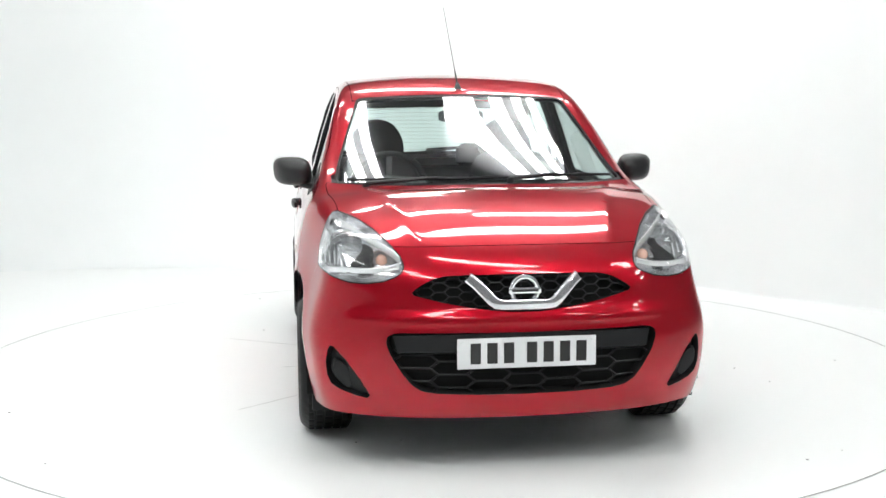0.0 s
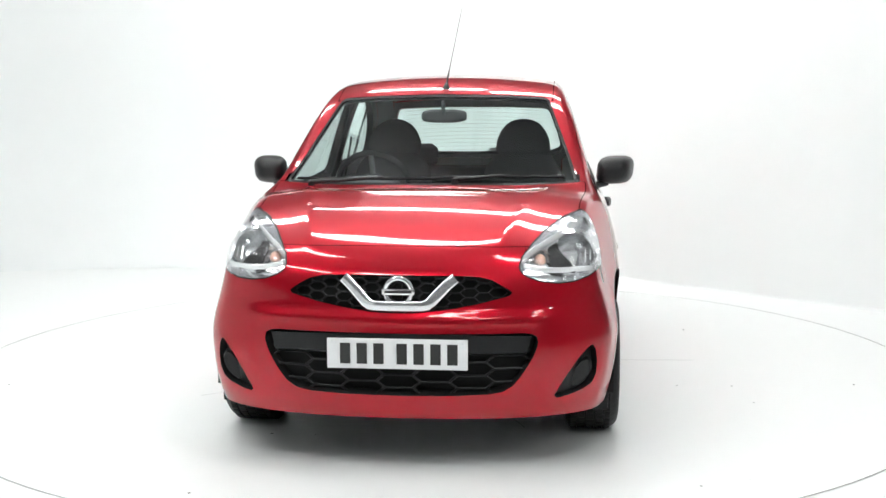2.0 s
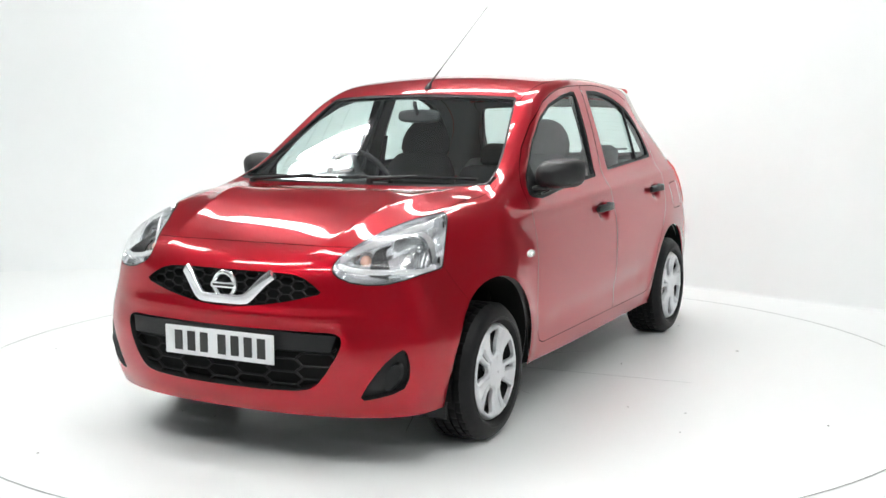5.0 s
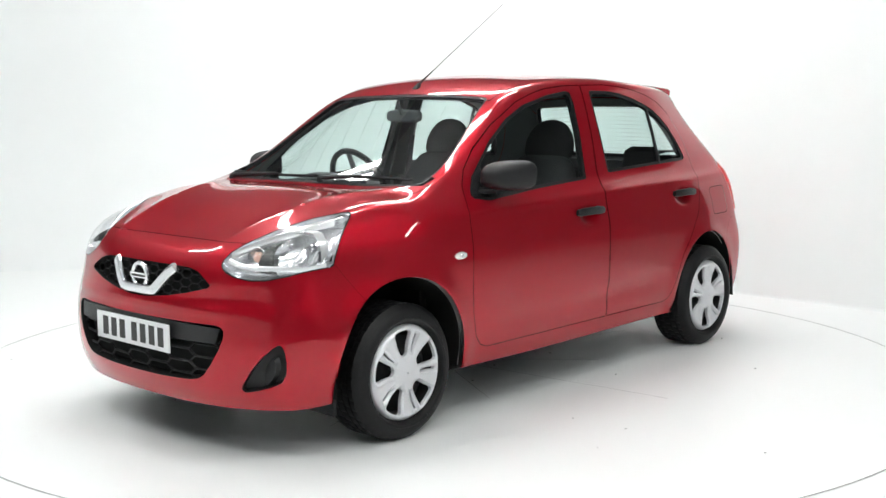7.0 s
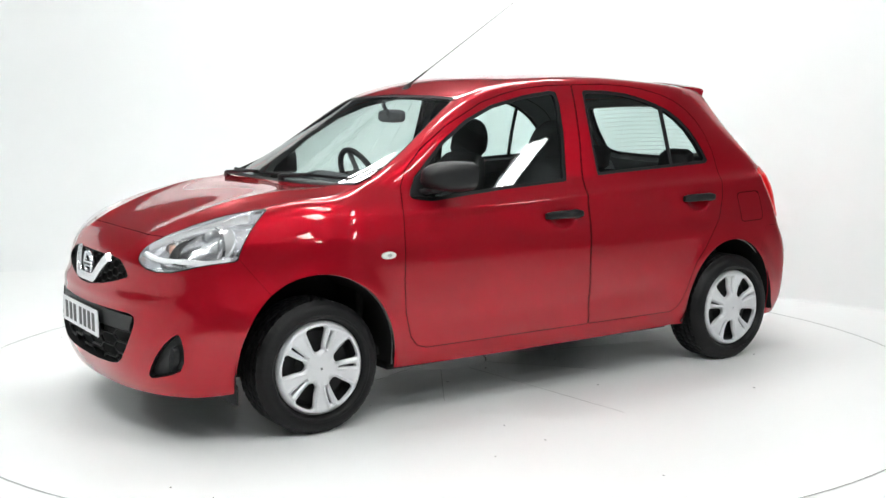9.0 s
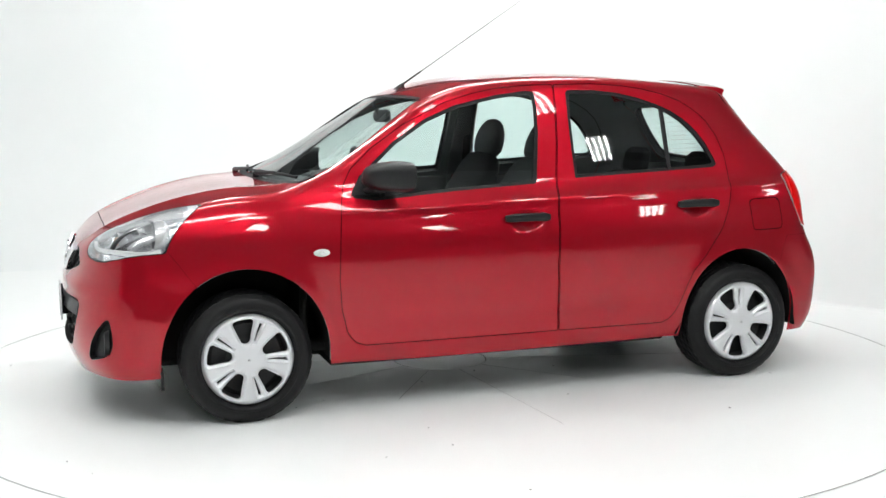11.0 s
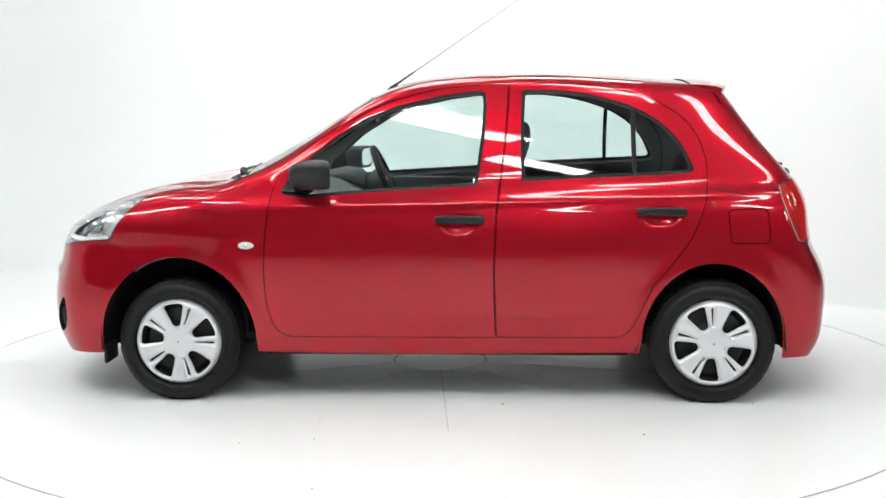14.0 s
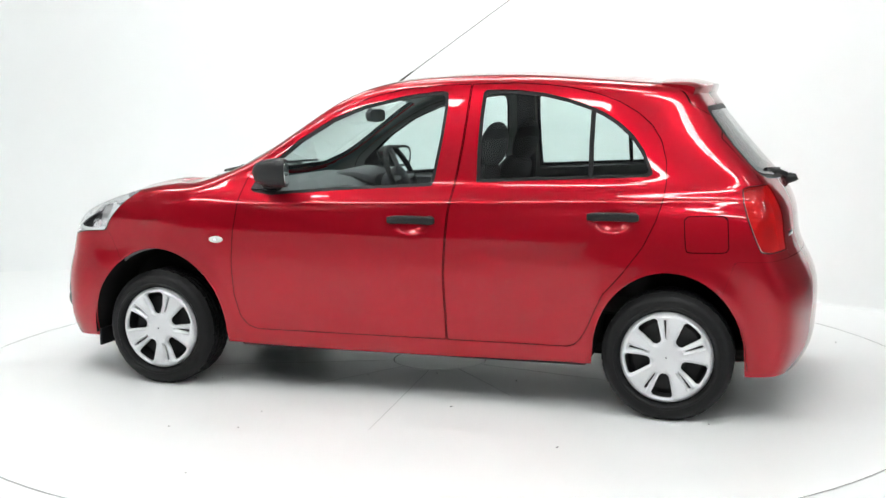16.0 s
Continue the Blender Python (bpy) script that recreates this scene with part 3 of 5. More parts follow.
def build_shell():
    p, faces = skin()
    sh = Sheet(p, faces)
    side_gate = lambda p: 0.30 - np.abs(p[:, 1])
    front_gate = lambda p: 1.25 - p[:, 0]
    regions = {}
    # underside, then wheel openings
    floor_line = spline([-1.9, -1.6, -0.9, -0.7, 0.8, 1.5, 1.6, 1.9, 2.0], [0.205, 0.200, 0.225, 0.225, 0.228, 0.225, 0.215, 0.205, 0.2])
    _, rest = sh.cut(lambda p: p[:, 2] - floor_line(p[:, 0]), faces)
    for a in (ARCH_F, ARCH_R):
        _, rest = sh.cut(flat(a, "y", side_gate), rest)

    def panel(key, field, rest, gap=0.0019):
        """Cuts a panel out of rest, with a narrow sunk joint round it."""
        near, _ = sh.cut(grow(field, 0.012), rest)
        _, band = sh.cut(grow(field, -0.012), near)
        regions.setdefault("seams", []).extend(band)
        regions[key], rest = sh.cut(grow(field, -gap), rest)
        _, rest = sh.cut(grow(field, gap), rest)
        return rest

    win_f, win_r = flat(WIN_F, "y", side_gate), flat(WIN_R, "y", side_gate)
    regions["pane_f"], rest = sh.cut(grow(win_f, -0.016), rest)
    regions["rim_f"], rest = sh.cut(win_f, rest)
    regions["pane_r"], rest = sh.cut(grow(win_r, -0.016), rest)
    regions["rim_r"], rest = sh.cut(win_r, rest)
    rest = panel("door_f", flat(DOOR_F, "y", side_gate), rest)
    rest = panel("door_r", flat(DOOR_R, "y", side_gate), rest)
    rest = panel("fuel", flat(FUEL, "y", side_gate), rest, 0.002)
    screen = flat(SCREEN, "x", lambda p: 0.25 - p[:, 0])
    ahead = lambda p: p[:, 0] - BONNET_END(np.abs(p[:, 1]))
    regions["screen"], rest = sh.cut(lambda p: np.maximum(screen(p) + 0.009, ahead(p) + 0.030), rest)
    regions["screen_rim"], rest = sh.cut(lambda p: np.maximum(screen(p), ahead(p)), rest)
    back = flat(REARGLASS, "x", lambda p: p[:, 0] + 1.2)
    regions["rearglass"], rest = sh.cut(grow(back, -0.02), rest)
    regions["rear_rim"], rest = sh.cut(back, rest)
    tail = flat(TAILLAMP, "y", lambda p: 0.57 - np.abs(p[:, 1]))
    regions["tail"], rest = sh.cut(grow(tail, -0.005), rest)
    regions["tail_rim"], rest = sh.cut(tail, rest)
    lamp = flat(LAMP, "x", lambda p: (LAMP_REAR(p[:, 2]) - p[:, 0]) * 0.85)
    regions["lamp"], rest = sh.cut(grow(lamp, -0.004), rest)
    regions["lamp_rim"], rest = sh.cut(grow(lamp, 0.001), rest)
    regions["grille_up"], rest = sh.cut(flat(GRILLE_UP, "x", front_gate), rest)
    regions["grille_lo"], rest = sh.cut(flat(GRILLE_LO, "x", front_gate), rest)
    regions["fog"], rest = sh.cut(flat(FOG, "x", front_gate), rest)

    # bonnet: behind its leading edge, inside the wings, ahead of the cowl
    def bonnet(p):
        x, y, z = p[:, 0], np.abs(p[:, 1]), p[:, 2]
        lead = (0.832 - z) / 0.5
        edge = y - (0.660 + 0.03 * ramp(x, 1.4, 1.0))
        cowl = BONNET_END(y) - x
        return np.maximum(np.maximum(lead, edge), np.maximum(cowl, 0.6 - z))
    rest = panel("bonnet", bonnet, rest)

    def cowl(p):
        x, y, z = p[:, 0], np.abs(p[:, 1]), p[:, 2]
        return np.maximum(np.maximum(x - BONNET_END(y), 0.8 - x), np.maximum(y - 0.665, np.maximum(0.9 - z, z - 1.05)))
    regions["cowl"], rest = sh.cut(cowl, rest)

    def bumper_f(p):
        x, y, z = p[:, 0], np.abs(p[:, 1]), p[:, 2]
        line = 1.43 + (np.clip(z, 0, 0.757) - 0.60) * 0.73
        return np.maximum(line - x, np.minimum(z - 0.79, y - 0.46))
    rest = panel("bumper_f", bumper_f, rest, 0.0008)

    def bumper_r(p):
        x, y, z = p[:, 0], np.abs(p[:, 1]), p[:, 2]
        return np.maximum(x + 1.36 + 0.35 * np.clip(z - 0.3, 0, 1), z - 0.70)
    rest = panel("bumper_r", bumper_r, rest, 0.0005)
    rest = panel("roof", lambda p: np.maximum(np.abs(p[:, 1]) - 0.535 + 0.05 * ramp(p[:, 0], -0.8, -1.3), np.maximum(1.36 - p[:, 2], np.maximum(p[:, 0] - 0.36, -1.17 - p[:, 0]))), rest)
    rest = panel("hatch", lambda p: np.maximum(p[:, 0] + 1.17 + 0.25 * ramp(p[:, 2], 1.45, 1.25), np.maximum(np.abs(p[:, 1]) - TAILGATE(p[:, 2]), 0.70 - p[:, 2])), rest)
    regions["sides"] = rest
    return sh, regions


SHEET, REG = build_shell()


def on_hull(pts, inward=0.0):
    """Points moved onto the shell, or below it."""
    p = settle(np.array(pts, float))
    n, _ = slope_of(p)
    return p - n * inward


def loft(bm, stations, n=24, power=2.6, cap=True):
    """Rounded sections: (centre, half-axis vector, half-axis vector)."""
    rings = []
    for c, u, v in stations:
        c, u, v = Vector(c), Vector(u), Vector(v)
        ring = []
        for k in range(n):
            t = 2 * math.pi * k / n
            cs, sn = math.cos(t), math.sin(t)
            ring.append(bm.verts.new(c + u * math.copysign(abs(cs) ** (2 / power), cs) + v * math.copysign(abs(sn) ** (2 / power), sn)))
        rings.append(ring)
    for a, b in zip(rings, rings[1:]):
        for k in range(n):
            bm.faces.new((a[k], a[(k + 1) % n], b[(k + 1) % n], b[k]))
    if cap:
        bm.faces.new(rings[0][::-1]), bm.faces.new(rings[-1])


def walls(sh, faces, depth, sides, base=True):
    """The sunk floor of a recess with its side walls, from faces of the shell."""
    p, n, f = sh.take(faces)
    q = p - n * depth
    count = {}
    for g in f:
        for i, j in zip(g, g[1:] + g[:1]):
            count[(i, j)] = count.get((i, j), 0) + 1
    k = len(p)
    fs = [[i + k for i in g] for g in f] if base else []
    for (i, j) in count:
        if (j, i) not in count and not (abs(p[i, 1]) < 1e-6 and abs(p[j, 1]) < 1e-6):
            fs.append([i, j, j + k, i + k])
    v = np.vstack([p, q])
    if sides == "right":
        v, fs = v * (1, -1, 1), [g[::-1] for g in fs]
    if sides == "both":
        m = len(v)
        fs = fs + [[i + m for i in g][::-1] for g in fs]
        v = np.vstack([v, v * (1, -1, 1)])
    return v, fs


def recess(name, sh, faces, depth, mat, parent, sides, label=""):
    v, f = walls(sh, faces, depth, sides)
    ob = mesh_object(name, v, f, mat, parent)
    ob.data.set_sharp_from_angle(angle=radians(40))
    return tagged(ob, label)


def reveal(sh, faces, depth, parent, sides):
    """A dark ring that lines an opening from the skin inwards."""
    v, f = walls(sh, faces, depth, sides, False)
    return mesh_object("window_reveal", v, f, M_RUBBER, parent)


def hex_net(poly, w, h, slant, radius, inward, y_max=2.0):
    """Bars of a honeycomb inside an outline (y, z) on the nose."""
    bm = bmesh.new()
    done = set()
    pitch = w - slant
    for i in range(-12, 13):
        for j in range(-3, 26):
            cy, cz = i * pitch, 0.25 + j * h + (h / 2 if i % 2 else 0)
            c = [(-w / 2, 0), (-w / 2 + slant, h / 2), (w / 2 - slant, h / 2), (w / 2, 0), (w / 2 - slant, -h / 2), (-w / 2 + slant, -h / 2)]
            for a, b in zip(c, c[1:] + c[:1]):
                p, q = np.array([cy + a[0], cz + a[1]]), np.array([cy + b[0], cz + b[1]])
                key = tuple(np.round((p + q) / 2, 3))
                if key in done:
                    continue
                done.add(key)
                pts = np.array([p + (q - p) * t for t in np.linspace(0, 1, 7)])
                ok = inside(poly, np.abs(pts[:, 0]), pts[:, 1]) < 0.004
                for k in range(6):
                    if ok[k] and ok[k + 1]:
                        xs = NOSE(pts[k:k + 2, 1]) - 0.15 * pts[k:k + 2, 0] ** 2 - 0.38 * pts[k:k + 2, 0] ** 4 - 0.004
                        ends = [(x - inward, y, z) for x, (y, z) in zip(xs, pts[k:k + 2])]
                        tube(bm, ends, radius, 5, cap=False)
    return bm


M_REDGLASS = glass("red_lamp_lens", (0.85, 0.02, 0.025), gloss=0.08)
M_AMBER = material("amber_bulb", (0.82, 0.50, 0.40), 0.25, 0.1, 0.5)
M_REFLECT = material("lamp_reflector", (0.92, 0.93, 0.94), 0.10, 0.7)
M_BEZEL = material("bright_lamp_trim", (0.92, 0.93, 0.94), 0.12, 0.5, 0.6)
M_SATIN = material("bright_satin_chrome", (0.82, 0.83, 0.85), 0.13, 0.85)
M_MESH = material("black_grille_plastic", (0.007, 0.007, 0.008), 0.5, spec=0.3)
M_LAMPCHROME = material("chromed_lamp_housing", (0.86, 0.87, 0.89), 0.16, 0.85)
M_LAMPSILVER = material("bright_lamp_housing", (0.80, 0.81, 0.83), 0.25, 0.25, bump=0.2, bump_scale=30)
M_PLATE = material("white_plate", (0.78, 0.79, 0.80), 0.35, grain=0.02, grain_scale=40)
M_INK = material("black_plate_print", (0.02, 0.02, 0.02), 0.4)
M_CLEAR = material("clear_white_lens", (0.72, 0.72, 0.70), 0.2, 0.1, 0.8, 0.08, 80)
M_DARKSTEEL = material("black_steel_wheel", (0.02, 0.02, 0.021), 0.5, 0.3, grain=0.2)
M_UNDER = material("dark_underbody", (0.009, 0.009, 0.009), 0.85, grain=0.2, grain_scale=12, spec=0.2)
M_WIRE = material("brown_heating_wire", (0.16, 0.12, 0.10), 0.5)
M_MIRROR = material("mirror_glass", (0.85, 0.87, 0.88), 0.01, 1.0)


def build_body():
    sh, r = SHEET, REG
    shell_part("body", sh, r["sides"], M_PAINT, CAR, label="glossy red metallic painted side panels and pillars")
    for nm, key in (("bonnet", "bonnet"), ("roof", "roof"), ("front_bumper", "bumper_f"), ("rear_bumper", "bumper_r"), ("tailgate", "hatch")):
        shell_part(nm, sh, r[key], M_PAINT, CAR)
    shell_part("shut_line", sh, r["seams"], M_GAP, CAR, offset=-0.005, label="dark shut lines between the panels")
    for s in ("left", "right"):
        k = 1 if s == "left" else -1
        for key, win in (("door_f", "f"), ("door_r", "r")):
            d = shell_part("door", sh, r[key], M_PAINT, CAR, s)
            shell_part("window_seal", sh, r["rim_" + win], M_RUBBER, d, s, -0.004, "black rubber window surround")
            g = shell_part("pane", sh, r["pane_" + win], M_GLASS, d, s, -0.012, "lightly tinted window glass")
            g.visible_shadow = False
            reveal(sh, r["rim_" + win] + r["pane_" + win], 0.04, d, s)
            door_handle(d, k, 0.033 if win == "f" else -0.877, 0.842 if win == "f" else 0.876)
            if win == "r":
                # upright bar between the drop glass and the quarter glass
                bm = bmesh.new()
                ends = on_hull([(-0.868, 0.66, 1.345), (-0.868, 0.70, 1.2), (-0.872, 0.72, 1.043)], 0.006) * (1, k, 1)
                loft(bm, [(e, (0.011, 0, 0), (0, 0.006 * k, 0.001)) for e in ends], 12, 4)
                part("glass_divider", bm, M_RUBBER, d, "black upright bar between the rear glasses")
        shell_part("fuel_flap" if s == "left" else "wing_panel", sh, r["fuel"], M_PAINT, CAR, s)
        headlamp(sh, r, s, k)
        lamp = shell_part("tail_lamp", sh, r["tail"], M_REDGLASS, CAR, s, 0.006, "red rear lamp wrapped round the corner")
        lamp.visible_shadow = False
        recess("reflector", sh, r["tail"], 0.03, M_LAMPSILVER, lamp, s)
        shell_part("seal", sh, r["tail_rim"], M_RUBBER, lamp, s, -0.002)
        recess("fog_recess", sh, r["fog"], 0.028, M_PLASTIC, CAR, s, "black plastic blank in the fog lamp opening")
        bm = bmesh.new()
        c = on_hull([(1.80, 0.665, 0.365)], 0.018)[0] * (1, k, 1)
        loft(bm, [((c[0] - 0.015, c[1], c[2]), (0, 0.040, 0.045 * k), (0, -0.012 * k, 0.035)), ((c[0] + 0.004, c[1], c[2]), (0, 0.034, 0.038 * k), (0, -0.010 * k, 0.030))], 20, 2.4)
        part("fog_blank", bm, M_PLASTIC, CAR)
        side_mirror(k)
        # small oval side repeater
        bm = bmesh.new()
        c = on_hull([(0.898, 0.826, 0.727)])[0] * (1, k, 1)
        loft(bm, [(c, (0.037, 0, 0), (0, 0, 0.017)), (c + np.array([0, 0.006 * k, 0]), (0.035, 0, 0), (0, 0, 0.015)), (c + np.array([0, 0.010 * k, 0]), (0.024, 0, 0), (0, 0, 0.009))], 24, 2.0)
        rep = part("side_repeater", bm, M_CLEAR, CAR, "clear oval side repeater lamp")
        bm = bmesh.new()
        loft(bm, [(c + np.array([0, 0.009 * k, 0]), (0.010, 0, 0), (0, 0, 0.009)), (c + np.array([0, 0.0115 * k, 0]), (0.008, 0, 0), (0, 0, 0.007))], 16, 2.0)
        part("bulb", bm, M_LAMPCHROME, rep)
    g = shell_part("windscreen", sh, r["screen"], M_SCREEN, CAR, offset=-0.004)
    g.visible_shadow = False
    shell_part("windscreen_surround", sh, r["screen_rim"], M_RUBBER, CAR, offset=-0.002)
    g = shell_part("rear_window", sh, r["rearglass"], M_GLASS, CAR, offset=-0.004)
    g.visible_shadow = False
    for z in np.linspace(1.06, 1.335, 12):
        half = 0.50 - 0.16 * (z - 1.06)
        bm = bmesh.new()
        tube(bm, on_hull([(float(TAIL(np.array([z]))[0]), y, z) for y in np.linspace(-half, half, 13)], 0.010), 0.0008, 4, cap=False)
        part("heating_wire", bm, M_WIRE, g)
    shell_part("rear_window_surround", sh, r["rear_rim"], M_RUBBER, CAR, offset=-0.002)
    reveal(sh, r["screen"] + r["screen_rim"], 0.022, CAR, "both")
    reveal(sh, r["rearglass"] + r["rear_rim"], 0.04, CAR, "both")
    shell_part("cowl_panel", sh, r["cowl"], M_PLASTIC, CAR, offset=-0.014, label="black plastic scuttle below the windscreen")
    # dark lining inside the cabin, below the outer skin
    inner = [f for key in ("sides", "roof", "door_f", "door_r", "hatch") for f in r[key]]
    shell_part("lining", sh, inner, M_LINING, CAR, offset=-0.03, label="grey cabin lining")


def door_handle(door, k, x0, z0):
    bm = bmesh.new()
    st = []
    for t in np.linspace(0, 1, 9):
        x = x0 + 0.004 - 0.222 * t
        out = 0.010 + 0.020 * math.sin(math.pi * min(max(t, 0.02), 0.98)) ** 0.5
        y = float(WIDE(np.array([z0]))[0] * PLAN(np.array([x]))[0]) + out
        hgt = 0.019 if 0.12 < t < 0.9 else 0.014
        st.append(((x, k * y, z0 + 0.004 * math.sin(math.pi * t)), (0, 0.009, 0), (0, 0, hgt)))
    loft(bm, st, 16, 3)
    h = part("handle", bm, M_PLASTIC, door, "black plastic pull handle")
    bm = bmesh.new()
    x = x0 - 0.19
    y = float(WIDE(np.array([z0]))[0] * PLAN(np.array([x]))[0])
    loft(bm, [((x, k * (y - 0.01), z0), (0.022, 0, 0), (0, 0, 0.021)), ((x, k * (y + 0.018), z0), (0.02, 0, 0), (0, 0, 0.019))], 16, 3)
    part("handle_end", bm, M_PLASTIC, h)


def side_mirror(k):
    m = new("side_mirror")
    m.parent = CAR
    bm = bmesh.new()
    st = []
    for x, sc in ((0.697, 0.25), (0.690, 0.50), (0.672, 0.72), (0.645, 0.87), (0.61, 0.96), (0.57, 1.0), (0.535, 1.0), (0.520, 0.965)):
        st.append(((x, k * (0.838 - 0.02 * (x - 0.52) / 0.17), 1.050 - 0.012 * (1 - sc)), (-0.026 * sc * k, 0.086 * sc, 0), (0, 0.006 * k, 0.066 * sc)))
    loft(bm, st, 32, 3.2)
    part("housing", bm, M_PLASTIC, m, "matt black plastic mirror housing")
    bm = bmesh.new()
    loft(bm, [((0.521, k * 0.838, 1.050), (-0.021 * k, 0.070, 0), (0, 0.006 * k, 0.050)), ((0.519, k * 0.838, 1.050), (-0.021 * k, 0.069, 0), (0, 0.006 * k, 0.049))], 32, 3.2)
    part("glass", bm, M_MIRROR, m)
    bm = bmesh.new()
    loft(bm, [((0.655, k * 0.715, 0.975), (0.055, 0, 0), (0, 0, 0.022)), ((0.64, k * 0.755, 0.985), (0.045, 0, 0), (0, 0, 0.016)), ((0.615, k * 0.80, 0.995), (0.04, 0, 0), (0, 0, 0.016))], 16, 2.6)
    part("arm", bm, M_PLASTIC, m)
    # black triangular foot in the window's front corner
    bm = bmesh.new()
    tri = [(0.744, 0.957), (0.735, 0.985), (0.70, 1.040), (0.632, 1.095), (0.615, 0.95)]
    pts = on_hull([(x, 0.74 - 0.2 * (z - 0.95), z) for x, z in tri], -0.003) * (1, k, 1)
    low = on_hull([(x, 0.74 - 0.2 * (z - 0.95), z) for x, z in tri], 0.016) * (1, k, 1)
    a, b = [bm.verts.new(p) for p in pts], [bm.verts.new(p) for p in low]
    bm.faces.new(a), bm.faces.new(b[::-1])
    for i in range(5):
        bm.faces.new((a[i], b[i], b[(i + 1) % 5], a[(i + 1) % 5]))
    part("foot", bm, M_PLASTIC, m, smooth=False)


def tuck(bm, depth=0.016):
    """Draws what would stand out of the shell back below it."""
    vs = list(bm.verts)
    p = np.array([v.co for v in vs])
    q = np.abs(p * (0, 1, 0)) + p * (1, 0, 1)
    for _ in range(3):
        h = hull(q)
        n, g = slope_of(q)
        q = q - n * (np.maximum(h + depth, 0) / np.maximum(g, 0.3))[:, None]
    for v, a, b in zip(vs, p, q):
        v.co = (b[0], math.copysign(b[1], a[1]), b[2])


def headlamp(sh, r, s, k):
    lens = shell_part("headlamp", sh, r["lamp"], M_LENS, CAR, s, label="clear headlamp with a bright round reflector")
    lens.visible_shadow = False
    recess("housing", sh, r["lamp"], 0.06, M_LAMPCHROME, lens, s, "silvery lamp housing")
    shell_part("seal", sh, r["lamp_rim"], M_RUBBER, lens, s, -0.002)

    def bowl(c, aim, radius, depth, mat, name, parent):
        bm = bmesh.new()
        prof = [(0.001, 0.0)] + [(radius * math.sin(a), depth * (1 - math.cos(a))) for a in np.linspace(0.15, math.pi / 2, 9)] + [(radius * 1.06, depth * 1.02), (radius * 1.06, depth * 0.9)]
        m = Vector(aim).to_track_quat("Z", "Y").to_matrix().to_4x4()
        m.translation = Vector(c)
        for i, ring in enumerate(spin(bm, prof, 40, m)):
            # pressed facets
            if 1 < i < len(prof) - 2:
                for j, v in enumerate(ring):
                    v.co += m.to_3x3() @ Vector((0, 0, 0.0035 * ((j // 2 + i) % 2) - 0.0018))
        tuck(bm)
        return part(name, bm, mat, parent, smooth=False)
    big = bowl((1.520, k * 0.645, 0.815), (1, 0.14 * k, 0.02), 0.084, 0.090, M_REFLECT, "reflector", lens)
    bm = bmesh.new()
    bmesh.ops.create_uvsphere(bm, u_segments=16, v_segments=10, radius=0.018, matrix=pose(1.575, k * 0.66, 0.815))
    part("bulb", bm, M_CHROME, big)
    bm = bmesh.new()
    m = Vector((1, 0.14 * k, 0.02)).to_track_quat("Z", "Y").to_matrix().to_4x4()
    m.translation = Vector((1.520, k * 0.645, 0.815))
    tube(bm, [m @ Vector((0.088 * math.cos(a), 0.088 * math.sin(a), 0.090)) for a in np.linspace(0, 2 * math.pi, 40, endpoint=False)], 0.006, 8, closed=True)
    tuck(bm, 0.010)
    part("ring", bm, M_CHROME, big)
    bm = bmesh.new()
    path = on_hull(smooth_path([(1.53, 0.735, 0.765), (1.49, 0.728, 0.815), (1.44, 0.71, 0.87), (1.40, 0.685, 0.915)], 4), 0.022) * (1, k, 1)
    loft(bm, [(c, (0.020, 0, 0), (0, 0.008, 0)) for c in path], 12, 3)
    part("rear_strip", bm, M_MESH, lens, "dark strip along the lamp's rear edge")
    # vertical flutes of the reflector
    for i in range(7):
        bm = bmesh.new()
        y = 0.645 + (i - 3) * 0.019
        hgt = 0.055 * math.sqrt(max(0.05, 1 - ((i - 3) / 4) ** 2))
        tube(bm, [(1.605, k * y, 0.80 - hgt), (1.575, k * y, 0.80)], 0.0035, 6)
        part("flute", bm, M_BEZEL, big)
    small = bowl((1.690, k * 0.505, 0.775), (1, 0.15 * k, 0.05), 0.042, 0.045, M_REFLECT, "indicator_bowl", lens)
    bm = bmesh.new()
    bmesh.ops.create_uvsphere(bm, u_segments=16, v_segments=10, radius=0.022, matrix=pose(1.722, k * 0.512, 0.776) @ Matrix.Diagonal((1, 1, 1.1, 1)))
    part("amber_bulb", bm, M_AMBER, small)
    # bright bezels along the top and the bottom edge
    up = [(1.80, 0.452, 0.792), (1.76, 0.49, 0.838), (1.69, 0.55, 0.885), (1.60, 0.61, 0.918), (1.48, 0.67, 0.926)]
    lo = [(1.80, 0.452, 0.755), (1.77, 0.51, 0.727), (1.72, 0.59, 0.718), (1.65, 0.67, 0.730), (1.58, 0.735, 0.752)]
    for pts, wd in ((up, 0.016), (lo, 0.011)):
        path = on_hull(smooth_path(pts, 5), 0.016) * (1, k, 1)
        bm = bmesh.new()
        loft(bm, [(c, (0.012, 0, 0), (0, 0, wd)) for c in path], 12, 3)
        part("bezel", bm, M_BEZEL, lens, "bright chrome trim strip")
    # dark filler between the two reflectors
    path = on_hull(smooth_path([(1.74, 0.585, 0.722), (1.72, 0.575, 0.745), (1.70, 0.562, 0.775), (1.68, 0.560, 0.81), (1.66, 0.575, 0.845)], 3), 0.034) * (1, k, 1)
    bm = bmesh.new()
    loft(bm, [(c, (0.010, 0, 0), (0, wd, 0)) for c, wd in zip(path, np.linspace(0.050, 0.008, len(path)))], 12, 3)
    part("filler", bm, M_MESH, lens, "dark filler panel")


